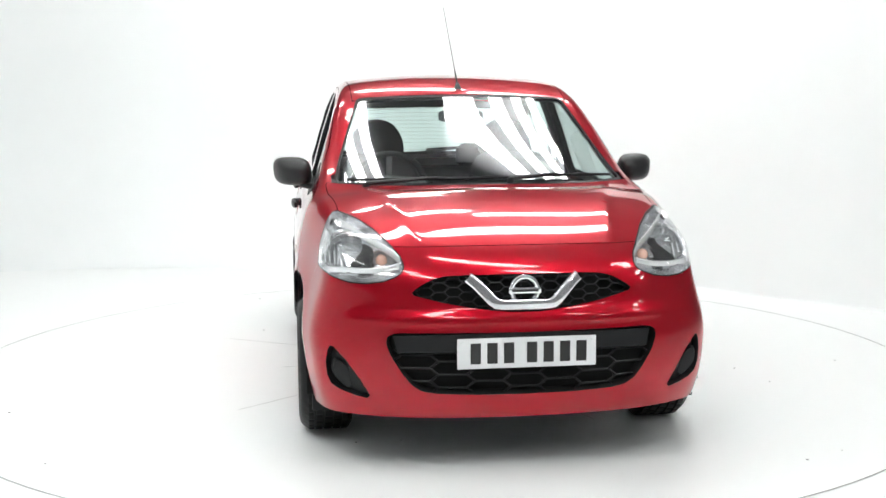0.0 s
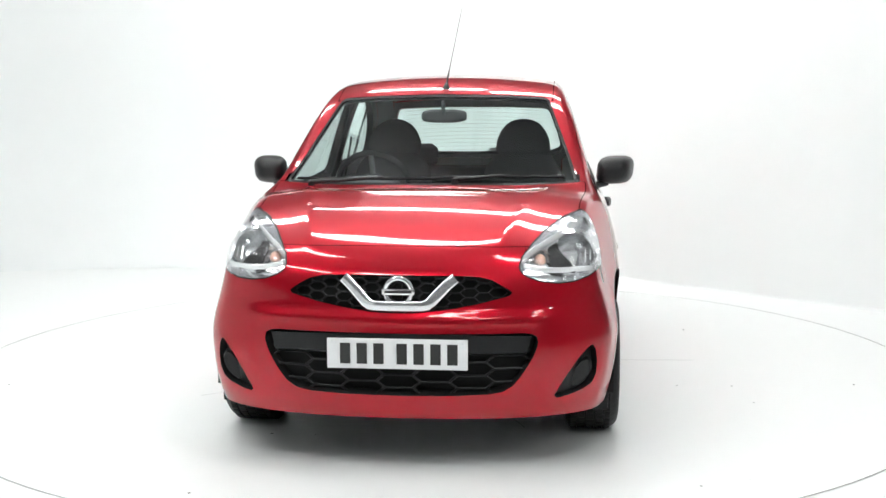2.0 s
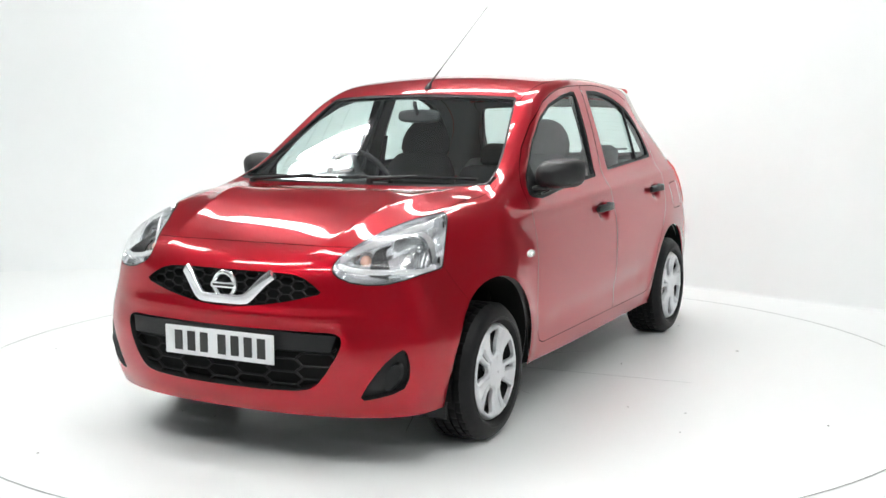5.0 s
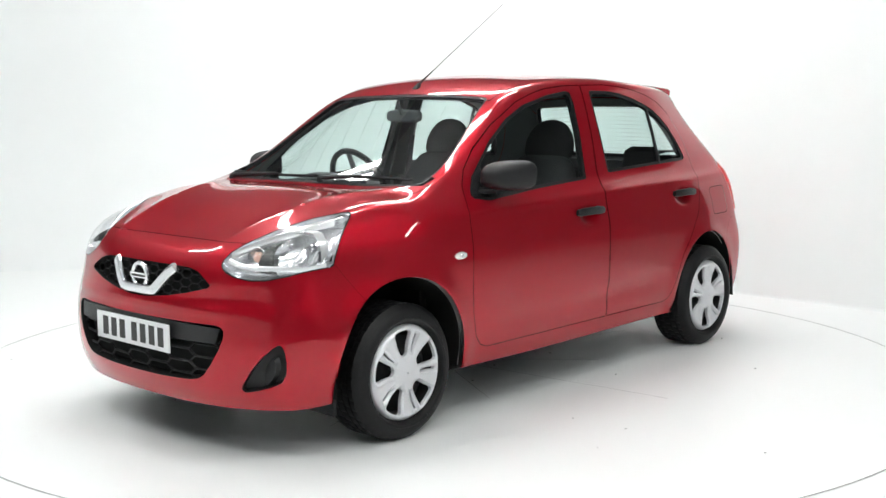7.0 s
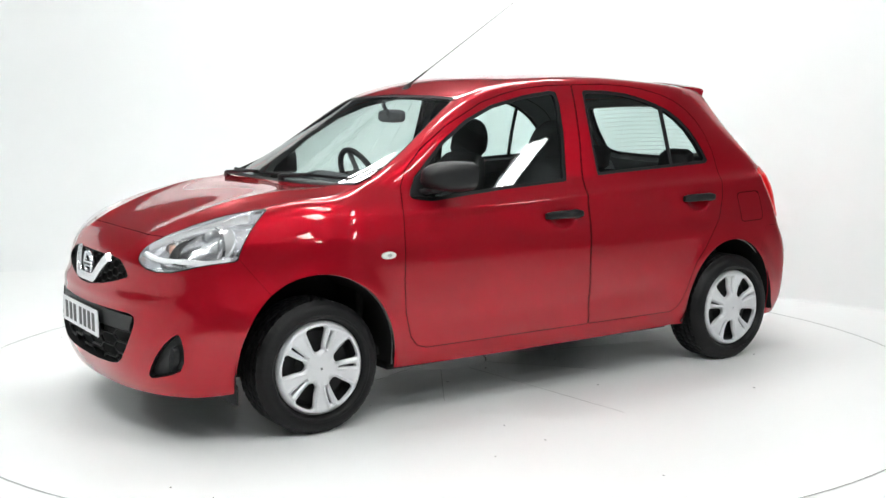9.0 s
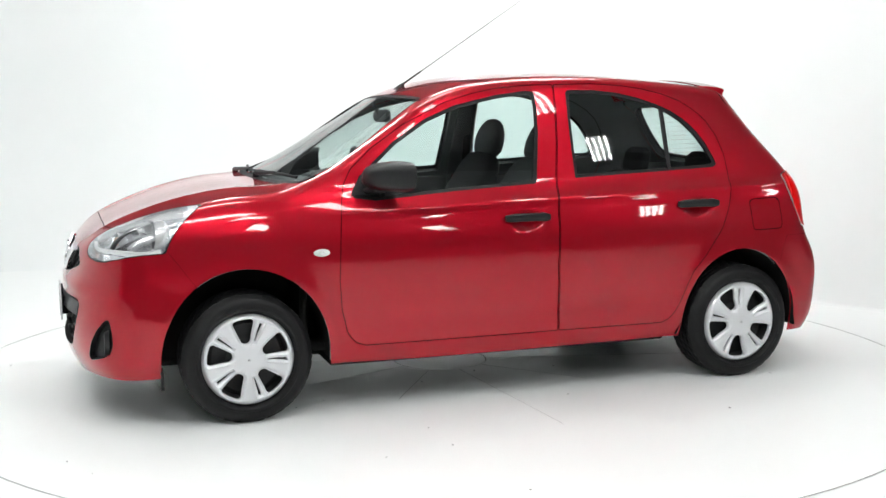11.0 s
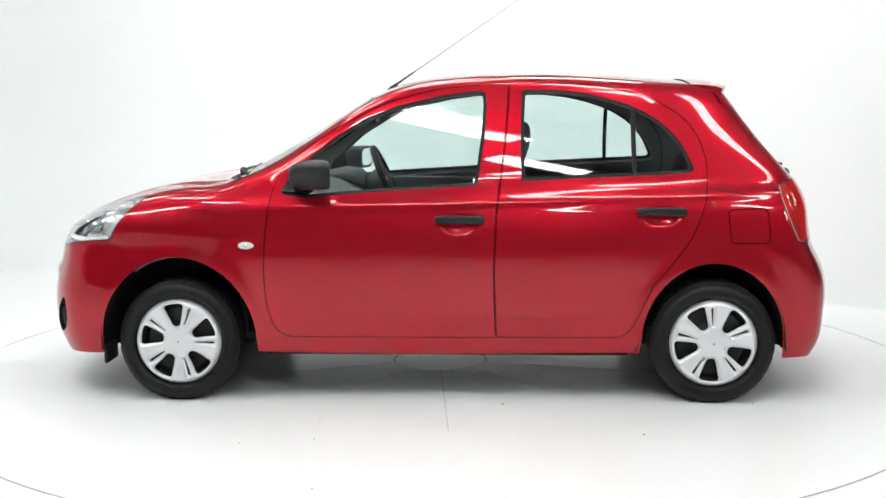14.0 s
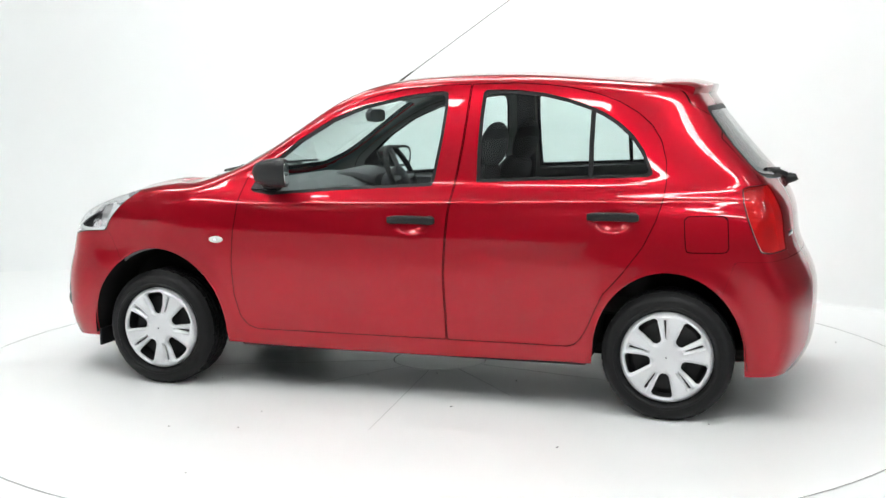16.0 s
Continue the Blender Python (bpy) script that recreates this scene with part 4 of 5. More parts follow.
def build_nose():
    sh, r = SHEET, REG
    g = recess("upper_grille", sh, r["grille_up"], 0.045, M_UNDER, CAR, "both", "black honeycomb grille with a chrome V")
    part("mesh", hex_net(GRILLE_UP, 0.070, 0.034, 0.018, 0.0035, 0.022), M_MESH, g)
    half = [(0.209, 0.738), (0.180, 0.708), (0.150, 0.674), (0.122, 0.642), (0.106, 0.628), (0.085, 0.6215), (0.04, 0.620)]
    line = half + [(-y, z) for y, z in half[::-1]]
    cen = on_hull([(1.91, y, z) for y, z in line], -0.004)
    st = []
    for i, c in enumerate(cen):
        t = cen[min(i + 1, len(cen) - 1)] - cen[max(i - 1, 0)]
        nrm = np.array([0, -t[2], t[1]]) / np.hypot(t[1], t[2])
        st.append((c, (0.011, 0, 0), nrm * (0.022 if 4 < i < 9 else 0.0245) * 0.85))
    bm = bmesh.new()
    loft(bm, st, 16, 4)
    part("chrome_v", bm, M_SATIN, g, "bright chrome V across the grille")
    # round badge: a ring with a bar across it
    c = Vector((1.924, 0, 0.682))
    badge = new("badge")
    badge.parent = CAR
    bm = bmesh.new()
    tube(bm, [c + Vector((0, 0.049 * math.cos(a), 0.049 * math.sin(a))) for a in np.linspace(0, 2 * math.pi, 48, endpoint=False)], 0.0095, 10, closed=True)
    part("ring", bm, M_SATIN, badge, "chrome badge ring")
    bm = bmesh.new()
    box(bm, (c.x - 0.004, -0.061, c.z - 0.0115), (c.x + 0.010, 0.061, c.z + 0.0115), 0.003)
    part("crossbar", bm, M_SATIN, badge, "chrome bar across the ring")
    bm = bmesh.new()
    box(bm, (c.x + 0.0095, -0.050, c.z - 0.0045), (c.x + 0.0108, 0.050, c.z + 0.0045))
    part("dark_band", bm, M_INK, badge, smooth=False)
    bm = bmesh.new()
    box(bm, (c.x - 0.03, -0.012, c.z - 0.03), (c.x - 0.004, 0.012, c.z + 0.03))
    part("mount", bm, M_UNDER, badge, smooth=False)

    low = recess("lower_grille", sh, r["grille_lo"], 0.05, M_UNDER, CAR, "both", "black lower grille with long honeycomb bars")
    lo_poly = [(y, min(z, 0.468)) for y, z in GRILLE_LO]
    part("mesh", hex_net(lo_poly, 0.165, 0.050, 0.030, 0.005, 0.022), M_MESH, low)
    # flat black panel behind the number plate
    bm = bmesh.new()
    rows = []
    for z in (0.533, 0.528, 0.470, 0.462, 0.455):
        half = 0.505 if z > 0.50 else 0.485
        ins = 0.020 if z in (0.533, 0.455) else 0.006
        ys = np.linspace(-half, half, 33)
        rows.append([bm.verts.new(p) for p in on_hull([(1.95, y, z) for y in ys], ins)])
    for a, b in zip(rows, rows[1:]):
        for i in range(32):
            bm.faces.new((a[i], a[i + 1], b[i + 1], b[i]))
    part("plate_panel", bm, M_PLASTIC, low, "flat black plastic panel behind the number plate")
    # number plate with plain bars for its characters
    plate = new("number_plate")
    plate.parent = CAR
    bm = bmesh.new()
    box(bm, (1.968, -0.260, 0.403), (1.975, 0.260, 0.516), 0.003)
    part("plate_face", bm, M_PLATE, plate, "white reflective number plate")
    for y in (-0.192, -0.130, -0.068, 0.018, 0.080, 0.142, 0.204):
        bm = bmesh.new()
        box(bm, (1.9745, y - 0.019, 0.4215), (1.9765, y + 0.019, 0.4985))
        part("bar", bm, M_INK, plate, smooth=False)
    for y in (-0.243, 0.243):
        bm = bmesh.new()
        bmesh.ops.create_uvsphere(bm, u_segments=10, v_segments=6, radius=0.006, matrix=pose(1.975, y, 0.503) @ Matrix.Diagonal((0.4, 1, 1, 1)))
        part("screw", bm, M_PLATE, plate)
    bm = bmesh.new()
    box(bm, (1.93, -0.2, 0.42), (1.969, 0.2, 0.50))
    part("plate_mount", bm, M_UNDER, plate, smooth=False)


def build_wheels():
    def cover_field(p):
        """Below nought in the openings of the wheel cover."""
        r, a = np.hypot(p[:, 0], p[:, 1]), np.degrees(np.arctan2(p[:, 1], p[:, 0]))
        u = (a % 72) - 36
        hole = np.maximum(np.abs(u) * np.radians(1) * r - (0.015 + 0.31 * (r - 0.064)), np.maximum(0.064 - r, r - 0.161))
        v = u + 27
        slit = np.maximum(np.abs(v) * np.radians(1) * r - (0.0016 + 0.05 * (r - 0.07)), np.maximum(0.075 - r, r - 0.150))
        hole = np.maximum(hole, (np.abs(u) * np.radians(1) * r - (0.015 + 0.31 * (r - 0.064)) + np.maximum(0.064 - r, r - 0.161)) * 0.7 + 0.006)
        return np.minimum(hole, slit)

    rr = np.concatenate([np.linspace(0.004, 0.06, 6), np.linspace(0.066, 0.172, 26), [0.178, 0.182]])
    n = 240
    pts, faces = [], []

    def height(r):
        return 0.030 - 0.02 * max(0, (r - 0.16) / 0.02) ** 2 - 0.010 * (1 - math.cos(min(r, 0.12) / 0.12 * math.pi)) / 2 + 0.008 * ramp(np.array([r]), 0.10, 0.16)[0]
    for r in rr:
        pts += [(r * math.cos(2 * math.pi * i / n), r * math.sin(2 * math.pi * i / n), height(r)) for i in range(n)]
    for k in range(len(rr) - 1):
        for i in range(n):
            j = (i + 1) % n
            faces.append([k * n + i, k * n + j, (k + 1) * n + j, (k + 1) * n + i])
    sh = Sheet(pts, faces)
    _, keep = sh.cut(cover_field, faces)
    # edges of the blades roll inwards, with a raised lip beside each slit
    q = np.array(sh.p)
    d = np.maximum(cover_field(q), 0)
    q[:, 2] -= 0.006 * np.exp(-d / 0.005) - 0.003 * bell(d - 0.010, 0.004)
    sh.p = list(map(tuple, q))
    used = sorted({i for f in keep for i in f})
    idx = {i: k for k, i in enumerate(used)}
    p = np.array([sh.p[i] for i in used])
    f = [[idx[i] for i in g] for g in keep]
    edges = {(i, j) for g in f for i, j in zip(g, g[1:] + g[:1])}
    k = len(p)
    deep = p - (0, 0, 0.016)
    deep[:, :2] *= 0.995
    f += [[i, j, j + k, i + k][::-1] for (i, j) in edges if (j, i) not in edges]
    cover_mesh = bpy.data.meshes.new("wheel_cover")
    cover_mesh.from_pydata(np.vstack([p, deep]).tolist(), [], f)
    cover_mesh.materials.append(M_SILVER)
    cover_mesh.polygons.foreach_set("use_smooth", [True] * len(cover_mesh.polygons))
    cover_mesh.set_sharp_from_angle(angle=radians(30))

    # tyre: rounded shoulder, sidewall ribs, grooved and sipped tread
    tb = bmesh.new()
    R = 0.2825
    prof = [(0.186, 0.002), (0.197, 0.008), (0.202, 0.016), (0.206, 0.024), (0.213, 0.033), (0.216, 0.036), (0.226, 0.038), (0.228, 0.036), (0.245, 0.034), (0.258, 0.028), (0.268, 0.018), (0.276, 0.006)]
    tread = []
    z = 0.0
    for wdt, g in ((0.022, 0.007), (0.026, 0.008), (0.028, 0.008), (0.026, 0.007), (0.022, 0)):
        tread += [(R, z), (R, z - wdt)]
        z -= wdt
        if g:
            tread += [(R - 0.007, z - 0.001), (R - 0.007, z - g)]
            z -= g + 0.001
    prof += tread + [(0.276, z - 0.006), (0.255, z - 0.02), (0.21, z - 0.03), (0.176, z - 0.012)]
    N = 216
    rings = spin(tb, prof, N)
    for ri, (r, h) in enumerate(prof):
        if r >= 0.275:
            for i in range(N):
                if (i + (ri // 4) * 2) % 6 == 0 and abs(r - (R - 0.007)) > 1e-4:
                    v = rings[ri][i]
                    sc = (r - 0.0035) / r
                    v.co.x *= sc
                    v.co.y *= sc
    tyre_mesh = bpy.data.meshes.new("tyre")
    bmesh.ops.recalc_face_normals(tb, faces=tb.faces[:])
    tb.to_mesh(tyre_mesh)
    tb.free()
    tyre_mesh.materials.append(M_TYRE)
    tyre_mesh.polygons.foreach_set("use_smooth", [True] * len(tyre_mesh.polygons))
    tyre_mesh.set_sharp_from_angle(angle=radians(30))

    rb = bmesh.new()
    spin(rb, [(0.001, -0.02), (0.05, -0.02), (0.09, -0.035), (0.15, -0.03), (0.17, -0.04), (0.178, 0.012), (0.182, 0.016)], 64)
    rim_mesh = bpy.data.meshes.new("rim")
    bmesh.ops.recalc_face_normals(rb, faces=rb.faces[:])
    rb.to_mesh(rim_mesh)
    rb.free()
    rim_mesh.materials.append(M_DARKSTEEL)

    for x, turn in ((AXLE, 25), (-AXLE, 48)):
        for s in (1, -1):
            w = new("wheel")
            w.parent = CAR
            w.matrix_basis = pose(x, s * 0.792, 0.2795, -90 * s, 0, 0) @ pose(0, 0, 0, 0, 0, turn)
            tagged(w, "wheel with a silver five-spoke cover")
            for nm, me in (("tyre", tyre_mesh), ("rim", rim_mesh), ("cover", cover_mesh)):
                ob = new(nm, me)
                ob.parent = w
                if nm == "cover":
                    ob.matrix_basis = pose(0, 0, 0.006) @ Matrix.Diagonal((1.10, 1.10, 1.0, 1.0))
            bm = bmesh.new()
            tube(bm, [(0.021 * math.cos(a), 0.021 * math.sin(a), 0.0285) for a in np.linspace(0, 2 * math.pi, 24, endpoint=False)], 0.0025, 6, closed=True)
            part("cover_badge", bm, M_SILVER, w)
            for i in range(4):
                bm = bmesh.new()
                a = math.radians(45 + 90 * i)
                spin(bm, [(0.001, 0.0), (0.010, 0.0), (0.011, -0.02)], 6, pose(0.05 * math.cos(a), 0.05 * math.sin(a), -0.008))
                part("wheel_nut", bm, M_CHROME, w)


def build_underside():
    for ax, ri, rz, fl in ((AXLE, 0.368, 0.394, (0.366, 0.378)), (-AXLE, 0.328, 0.368, (0.352, 0.336))):
        for s in (1, -1):
            bm = bmesh.new()
            rows = []
            for y in (0.800, 0.70, 0.48):
                line = [(ax + fl[0], 0.236)] + [(ax + ri * math.cos(a), 0.285 + rz * math.sin(a)) for a in np.linspace(0, math.pi, 26)] + [(ax - fl[1], 0.236)]
                row = [bm.verts.new((x, s * y, z)) for x, z in line]
                rows.append(row)
            for a, b in zip(rows, rows[1:]):
                for i in range(27):
                    bm.faces.new((a[i], a[i + 1], b[i + 1], b[i]))
            bm.faces.new(rows[-1])
            part("arch_liner", bm, M_UNDER, CAR, "dark plastic wheel arch liner")
    bm = bmesh.new()
    box(bm, (-0.86, -0.70, 0.195), (0.84, 0.70, 0.235), 0.01)
    box(bm, (-1.70, -0.47, 0.20), (1.80, 0.47, 0.25), 0.01)
    box(bm, (1.60, -0.62, 0.205), (1.80, 0.62, 0.235), 0.01)
    box(bm, (-1.74, -0.60, 0.215), (-1.58, 0.60, 0.25), 0.01)
    part("underbody", bm, M_UNDER, CAR, "dark underbody")
    bm = bmesh.new()
    tube(bm, [(-1.6, -0.42, 0.22), (-1.3, -0.42, 0.20), (-1.1, -0.1, 0.19), (0.6, 0.0, 0.19)], 0.025, 10)
    part("exhaust", bm, M_DARKSTEEL, CAR)
    for s in (1, -1):
        bm = bmesh.new()
        box(bm, (1.575, s * 0.70 - 0.08, 0.165), (1.59, s * 0.70 + 0.08, 0.25), 0.004)
        part("air_deflector", bm, M_RUBBER, CAR, "black rubber flap ahead of the wheel")
        bm = bmesh.new()
        box(bm, (-0.80, s * 0.735 - 0.012, 0.212), (0.80, s * 0.735 + 0.012, 0.24), 0.004)
        part("sill_flange", bm, M_UNDER, CAR)


def top_at(x, y, up=0.0):
    return np.array([x, y, float(TOP(np.array([x]))[0] - CROWN(np.array([x]))[0] * y * y) + up])


def build_fittings():
    # roof aerial: foot, thick lower rod and a thin whip
    mast = new("aerial")
    mast.parent = CAR
    bm = bmesh.new()
    b0 = top_at(0.29, 0)
    loft(bm, [(b0 + (0.0, 0, -0.005), (0.032, 0, 0), (0, 0.018, 0)), (b0 + (-0.006, 0, 0.012), (0.020, 0, 0), (0, 0.013, 0)), (b0 + (-0.02, 0, 0.028), (0.008, 0, 0), (0, 0.008, 0))], 16, 2)
    part("foot", bm, M_PLASTIC, mast)
    a, tip = Vector(b0) + Vector((-0.012, 0, 0.018)), Vector((-0.365, 0.02, 1.891))
    bm = bmesh.new()
    tube(bm, [a, a.lerp(tip, 0.16)], [0.0055, 0.004], 8)
    part("lower_rod", bm, M_RUBBER, mast)
    bm = bmesh.new()
    tube(bm, [a.lerp(tip, 0.15), tip], [0.0022, 0.0014], 6)
    part("whip", bm, M_DARKSTEEL, mast)

    # windscreen wipers, parked
    for pts, arm in ((((0.955, 0.60), (0.985, 0.40), (1.010, 0.18), (1.02, 0.02)), ((1.055, 0.12), (1.03, 0.22), (1.0, 0.33))),
                     (((1.025, 0.05), (1.03, -0.15), (1.01, -0.38), (0.975, -0.60)), ((1.055, -0.52), (1.045, -0.38), (1.03, -0.2)))):
        w = new("wiper")
        w.parent = CAR
        bm = bmesh.new()
        tube(bm, [top_at(x, y, 0.012) for x, y in pts], 0.007, 6)
        part("blade", bm, M_RUBBER, w)
        bm = bmesh.new()
        tube(bm, [top_at(x, y, 0.020) for x, y in smooth_path(arm, 3)], [0.012, 0.011, 0.010, 0.009, 0.008, 0.007, 0.006], 8)
        part("arm", bm, M_PLASTIC, w)
        bm = bmesh.new()
        spin(bm, [(0.001, 0.028), (0.014, 0.024), (0.017, 0.0)], 16, Matrix.Translation(top_at(arm[0][0], arm[0][1], 0)))
        part("pivot", bm, M_PLASTIC, w)

    # roof spoiler over the tailgate
    bm = bmesh.new()
    rows = []
    for y in np.linspace(-0.505, 0.505, 31):
        q = abs(y) / 0.505
        tip = -1.368 + 0.07 * q ** 3
        lift = 0.010 * (1 - q ** 6)
        a = top_at(-1.15, y, 0.002 + lift * 0.4)
        b = top_at(-1.26, y, 0.006 + lift)
        c = np.array([tip, y, 1.453 - 0.10 * y * y])
        d = np.array([tip + 0.010, y, 1.418 - 0.10 * y * y])
        e = np.array([-1.31 + 0.05 * q ** 3, y, 1.386 - 0.10 * y * y])
        f = np.array([-1.20, y, 1.39 - 0.10 * y * y])
        rows.append([bm.verts.new(v) for v in smooth_path([a, b, c], 4)] + [bm.verts.new(v) for v in (d, e, f)])
    for a, b in zip(rows, rows[1:]):
        for i in range(len(a) - 1):
            bm.faces.new((a[i], a[i + 1], b[i + 1], b[i]))
    bm.faces.new(rows[0]), bm.faces.new(rows[-1][::-1])
    part("spoiler", bm, M_PAINT, CAR, "red roof spoiler over the rear window")

    # rear wiper
    w = new("rear_wiper")
    w.parent = CAR
    piv = np.array([0.002 + float(TAIL(np.array([1.0]))[0]) - 0.005, 0.0, 1.0])
    bm = bmesh.new()
    loft(bm, [(piv + (0.01, 0, 0), (0, 0.03, 0), (0.01, 0, 0.025)), (piv + (-0.03, 0, 0.01), (0, 0.028, 0), (0.01, 0, 0.022)), (piv + (-0.05, 0, 0.012), (0, 0.018, 0), (0.006, 0, 0.014))], 16, 2.6)
    part("pivot_cover", bm, M_PLASTIC, w)
    bm = bmesh.new()
    arm = [(-1.70, 0.0, 1.02), (-1.665, 0.14, 1.045), (-1.625, 0.28, 1.06)]
    loft(bm, [(p, (0.006, 0, 0), (0, 0.0, 0.013 - 0.003 * i)) for i, p in enumerate(arm)], 10, 3)
    part("arm", bm, M_PLASTIC, w)
    bm = bmesh.new()
    tube(bm, [(-1.66, 0.08, 1.055), (-1.605, 0.40, 1.07)], 0.008, 6)
    part("blade", bm, M_RUBBER, w)
    # tailgate badge stands in as plain bright bars
    for y in (0.50, 0.47, 0.44):
        bm = bmesh.new()
        c = on_hull([(-1.75, y, 0.80)], -0.002)[0]
        box(bm, c - (0.003, 0.009, 0.011), c + (0.003, 0.009, 0.011), 0.002)
        part("badge_bar", bm, M_CHROME, CAR)


def build_cabin():
    # dashboard
    bm = bmesh.new()
    st = []
    for x, zt, zb in ((0.98, 0.965, 0.70), (0.85, 0.985, 0.62), (0.72, 0.985, 0.55), (0.60, 0.965, 0.55), (0.50, 0.915, 0.58), (0.46, 0.85, 0.62)):
        st.append(((x, 0, (zt + zb) / 2), (0, 0.66, 0), (0, 0, (zt - zb) / 2)))
    loft(bm, st, 40, 7)
    dash = part("dashboard", bm, M_DASH, CAR, "dark grey moulded dashboard")
    bm = bmesh.new()
    loft(bm, [((0.70, -0.36, 0.975), (0, 0.15, 0), (0, 0, 0.02)), ((0.58, -0.36, 0.975), (0, 0.17, 0), (0, 0, 0.045)), ((0.50, -0.36, 0.955), (0, 0.165, 0), (0, 0, 0.05)), ((0.47, -0.36, 0.94), (0, 0.14, 0), (0, 0, 0.04))], 24, 2.6)
    part("instrument_hood", bm, M_TRIM, dash)
    bm = bmesh.new()
    loft(bm, [((0.52, 0, 0.80), (0, 0.13, 0), (0, 0, 0.13)), ((0.435, 0, 0.79), (0, 0.12, 0), (0, 0, 0.12))], 24, 4)
    part("centre_console", bm, M_TRIMLIGHT, dash, "grey centre console")
    for y in (-0.07, 0.07):
        bm = bmesh.new()
        spin(bm, [(0.001, 0.0), (0.035, 0.004), (0.04, 0.0)], 20, pose(0.433, y, 0.85, 0, -90, 0))
        part("air_vent", bm, M_RUBBER, dash)
    bm = bmesh.new()
    loft(bm, [((0.48, 0.56, 0.90), (0, 0.045, 0), (0, 0, 0.045)), ((0.44, 0.56, 0.90), (0, 0.04, 0), (0, 0, 0.04))], 20, 2)
    part("air_vent", bm, M_RUBBER, dash)

    # steering wheel on the right-hand side
    sw = new("steering_wheel")
    sw.parent = CAR
    m = pose(0.36, -0.36, 0.955, 0, -66, 0)
    bm = bmesh.new()
    tube(bm, [m @ Vector((0.182 * math.cos(a), 0.182 * math.sin(a), 0)) for a in np.linspace(0, 2 * math.pi, 48, endpoint=False)], 0.0155, 10, closed=True)
    part("rim", bm, M_RUBBER, sw)
    bm = bmesh.new()
    spin(bm, [(0.001, 0.02), (0.05, 0.018), (0.075, 0.0), (0.07, -0.04), (0.04, -0.14), (0.001, -0.2)], 28, m)
    part("hub", bm, M_TRIM, sw)
    for a in (0, 180, -90):
        bm = bmesh.new()
        c, s = math.cos(math.radians(a + 90)), math.sin(math.radians(a + 90))
        tube(bm, [m @ Vector((0.05 * c, 0.05 * s, 0)), m @ Vector((0.178 * c, 0.178 * s, 0))], 0.014, 8)
        part("spoke", bm, M_TRIMLIGHT, sw)

    # front seats and rear bench
    for y in (0.36, -0.36):
        seat = new("front_seat")
        seat.parent = CAR
        bm = bmesh.new()
        loft(bm, [((0.40, y, 0.50), (0, 0.21, 0), (0, 0, 0.05)), ((0.35, y, 0.50), (0, 0.245, 0), (0, 0, 0.085)), ((0.05, y, 0.47), (0, 0.25, 0), (0, 0, 0.085)), ((-0.14, y, 0.45), (0, 0.235, 0), (0, 0, 0.07))], 28, 3.2)
        part("cushion", bm, M_SEAT, seat)
        bm = bmesh.new()
        st = []
        for t, w, d in ((0, 0.20, 0.07), (0.08, 0.235, 0.095), (0.35, 0.245, 0.095), (0.65, 0.235, 0.08), (0.88, 0.20, 0.065), (0.97, 0.165, 0.05), (1.0, 0.13, 0.03)):
            st.append(((-0.04 - 0.28 * t, y, 0.50 + 0.58 * t), (0, w, 0), (d, 0, d * 0.45)))
        loft(bm, st, 28, 3)
        part("backrest", bm, M_SEAT, seat)
        bm = bmesh.new()
        st = []
        for t, w, d in ((0, 0.13, 0.03), (0.15, 0.150, 0.048), (0.42, 0.146, 0.054), (0.66, 0.126, 0.050), (0.85, 0.095, 0.040), (0.96, 0.055, 0.026), (1.0, 0.02, 0.01)):
            st.append(((-0.325 - 0.05 * t, y, 1.075 + 0.20 * t), (0, w, 0), (d, 0, d * 0.2)))
        loft(bm, st, 24, 2.8)
        part("headrest", bm, M_SEAT, seat)
        for dy in (-0.05, 0.05):
            bm = bmesh.new()
            tube(bm, [(-0.305, y + dy, 1.03), (-0.33, y + dy, 1.11)], 0.006, 8)
            part("headrest_post", bm, M_CHROME, seat)
    bench = new("rear_bench")
    bench.parent = CAR
    bm = bmesh.new()
    loft(bm, [((-0.62, 0, 0.48), (0, 0.60, 0), (0, 0, 0.07)), ((-0.80, 0, 0.48), (0, 0.63, 0), (0, 0, 0.08)), ((-1.08, 0, 0.46), (0, 0.62, 0), (0, 0, 0.07))], 36, 4.5)
    part("cushion", bm, M_SEAT, bench)
    bm = bmesh.new()
    loft(bm, [((-1.02 - 0.22 * t, 0, 0.46 + 0.50 * t), (0, w, 0), (d, 0, d * 0.4)) for t, w, d in ((0, 0.58, 0.06), (0.1, 0.61, 0.08), (0.8, 0.60, 0.075), (0.95, 0.57, 0.06), (1, 0.53, 0.03))], 40, 4.5)
    part("backrest", bm, M_SEAT, bench)
    for y in (0.34, -0.34):
        bm = bmesh.new()
        loft(bm, [((-1.25 - 0.03 * t, y, 0.965 + 0.14 * t), (0, w, 0), (d, 0, 0)) for t, w, d in ((0, 0.09, 0.03), (0.15, 0.12, 0.045), (0.8, 0.115, 0.045), (1, 0.075, 0.02))], 24, 2.8)
        part("headrest", bm, M_SEAT, bench)
    bm = bmesh.new()
    box(bm, (-1.62, -0.56, 0.915), (-1.28, 0.56, 0.935), 0.006)
    part("parcel_shelf", bm, M_TRIM, CAR)

    # rear-view mirror on its stalk
    rv = new("rear_view_mirror")
    rv.parent = CAR
    bm = bmesh.new()
    loft(bm, [((0.405, 0, 1.302), (0, 0.095, 0), (0, 0, 0.022)), ((0.395, 0, 1.302), (0, 0.112, 0), (0, 0, 0.032)), ((0.37, 0, 1.302), (0, 0.112, 0), (0, 0, 0.033))], 28, 3.4)
    part("housing", bm, M_TRIM, rv)
    bm = bmesh.new()
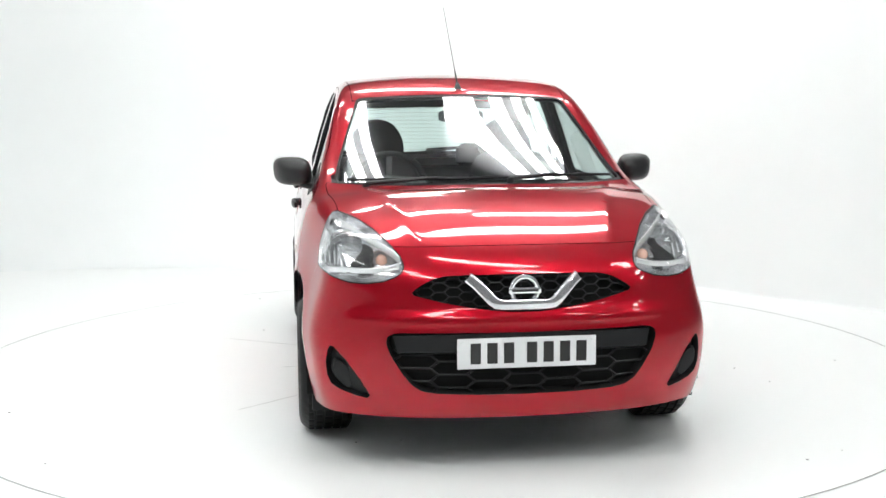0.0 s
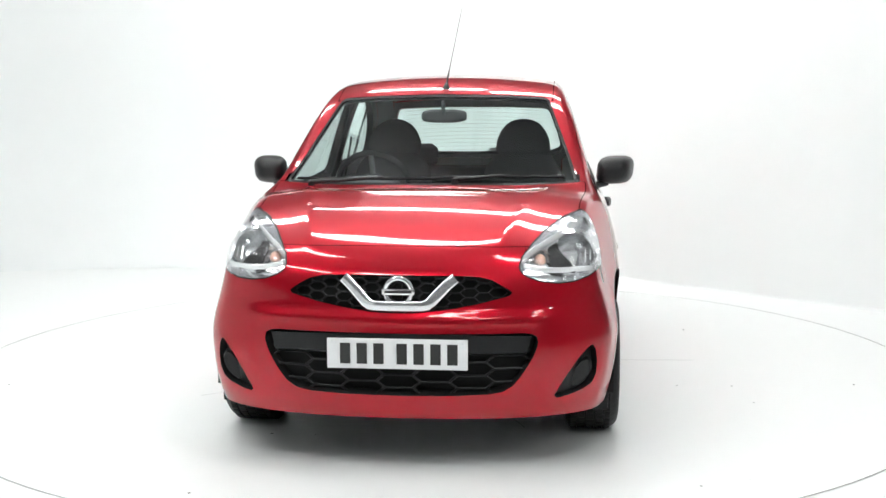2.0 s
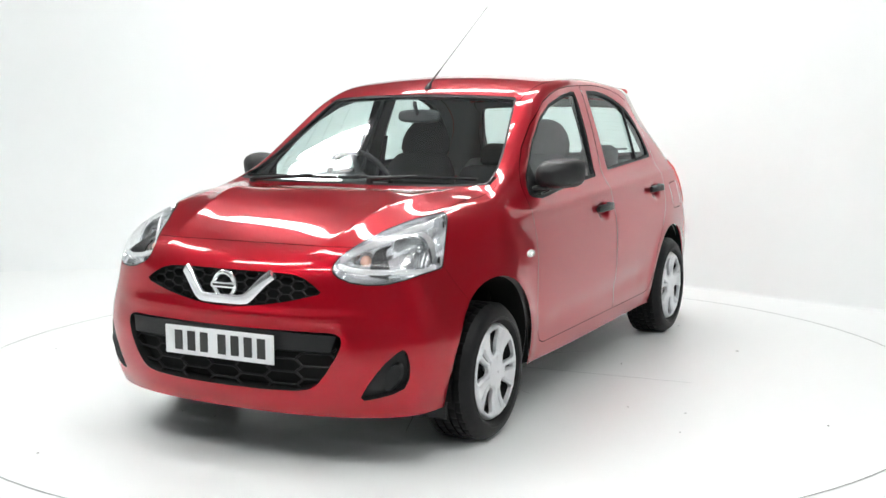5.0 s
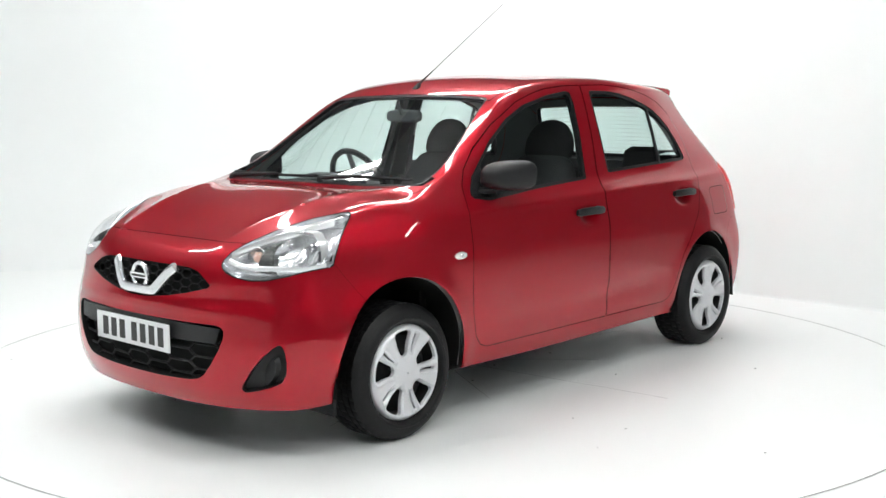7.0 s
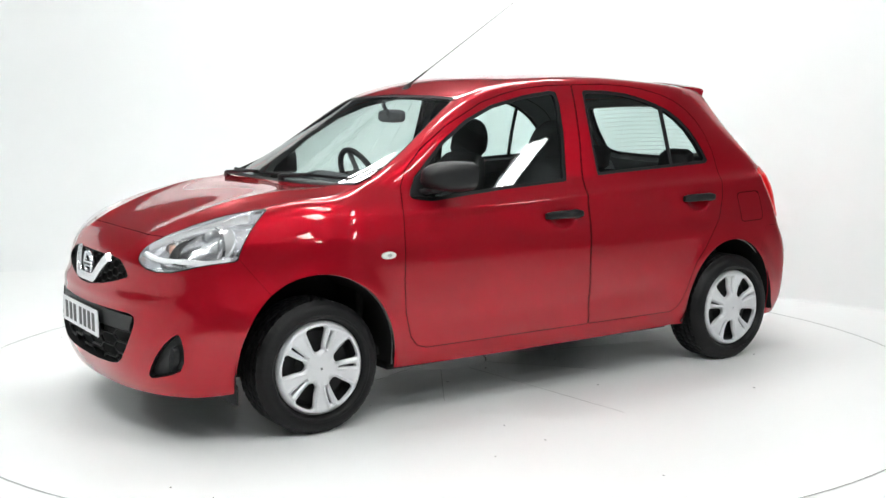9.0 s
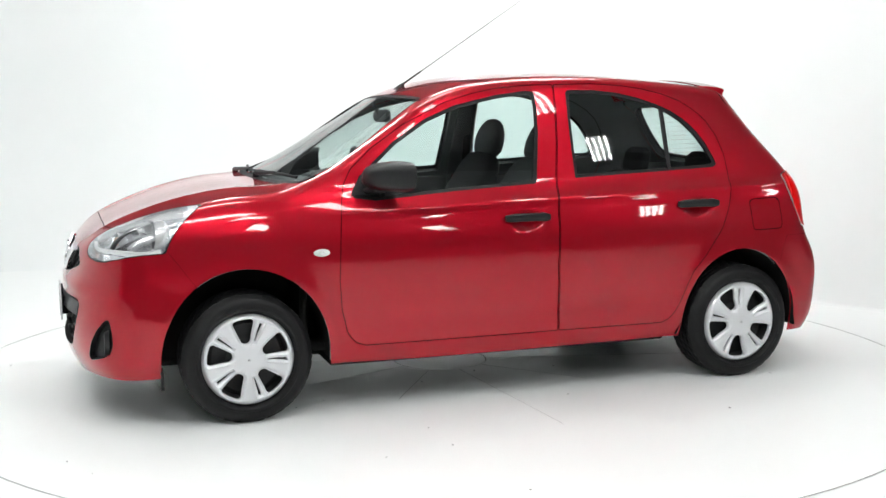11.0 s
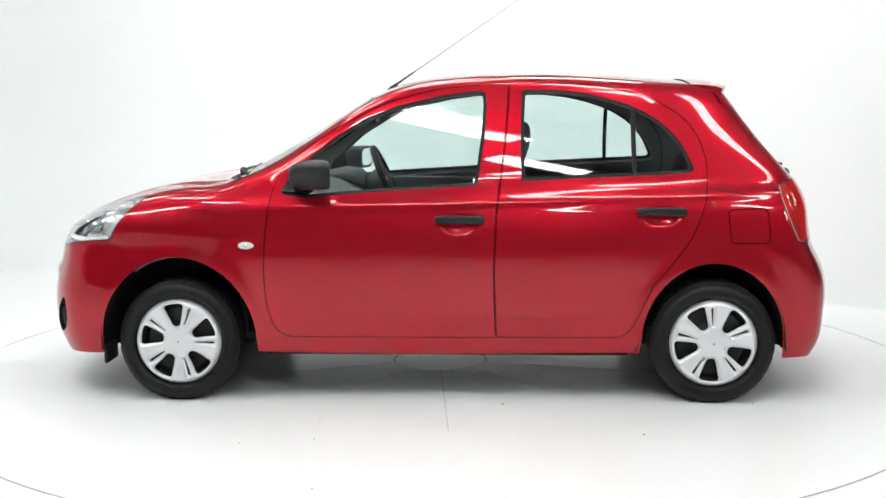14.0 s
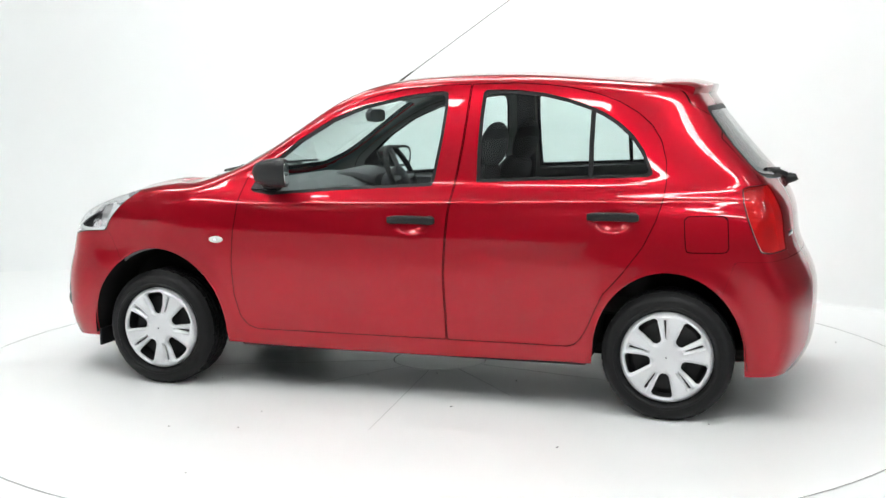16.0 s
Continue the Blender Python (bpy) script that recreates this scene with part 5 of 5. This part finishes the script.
    tube(bm, [(0.40, 0, 1.31), (0.43, 0, 1.36), (0.425, 0, 1.372)], 0.010, 8)
    part("stalk", bm, M_TRIM, rv)
    # door cards with arm rests, cabin floor, bulkhead
    for k in (1, -1):
        for x0, x1 in ((0.72, -0.20), (-0.28, -0.84)):
            bm = bmesh.new()
            st = []
            for x in np.linspace(x0, x1, 6):
                yo = float(WIDE(np.array([0.7]))[0] * PLAN(np.array([x]))[0]) - 0.085
                st.append(((x, k * (yo - 0.01), 0.66), (0, 0.03, 0), (0, -0.022 * k, 0.285)))
            loft(bm, st, 16, 5)
            card = part("door_card", bm, M_TRIM, CAR, "dark grey inner door panel")
            bm = bmesh.new()
            xm = (x0 + x1) / 2
            loft(bm, [((xm + 0.2, k * 0.70, 0.72), (0, 0.03, 0), (0, 0, 0.03)), ((xm, k * 0.685, 0.74), (0, 0.035, 0), (0, 0, 0.035)), ((xm - 0.2, k * 0.70, 0.76), (0, 0.03, 0), (0, 0, 0.03))], 14, 3)
            part("arm_rest", bm, M_TRIM, card)
        # B-pillar trims with belts
        bm = bmesh.new()
        loft(bm, [((-0.27, k * 0.705, 0.95), (0.06, 0, 0), (0, 0.012, 0)), ((-0.29, k * 0.62, 1.25), (0.055, 0, 0), (0, 0.012, 0)), ((-0.30, k * 0.545, 1.43), (0.05, 0, 0), (0, 0.012, 0))], 14, 3)
        part("pillar_trim", bm, M_TRIM, CAR)
        bm = bmesh.new()
        loft(bm, [((-0.30, k * 0.60, 1.18), (0.024, 0, 0), (0, 0.002, 0)), ((-0.30, k * 0.665, 0.80), (0.024, 0, 0), (0, 0.002, 0)), ((-0.27, k * 0.68, 0.42), (0.024, 0, 0), (0, 0.002, 0))], 8, 4)
        part("seat_belt", bm, M_RUBBER, CAR)
    bm = bmesh.new()
    box(bm, (-1.65, -0.66, 0.26), (0.95, 0.66, 0.30), 0.01)
    box(bm, (0.93, -0.66, 0.26), (0.97, 0.66, 0.95), 0.01)
    part("cabin_floor", bm, M_UNDER, CAR)


build_body()
build_nose()
build_wheels()
build_underside()
build_fittings()
build_cabin()


# ---------------------------------------------------------------- movement
def heading(t):
    return 277.678 - 7.159 * t


def motions():
    times = [0.5 * k for k in range(33)]
    walk(TABLE, [(t, pose(0, 0, 0, 0, 0, heading(t))) for t in times])
    walk(CAR, [(t, pose(0, 0, 0, 0, 0, heading(t)) @ pose(-0.056, 0.065, 0)) for t in times])


motions()
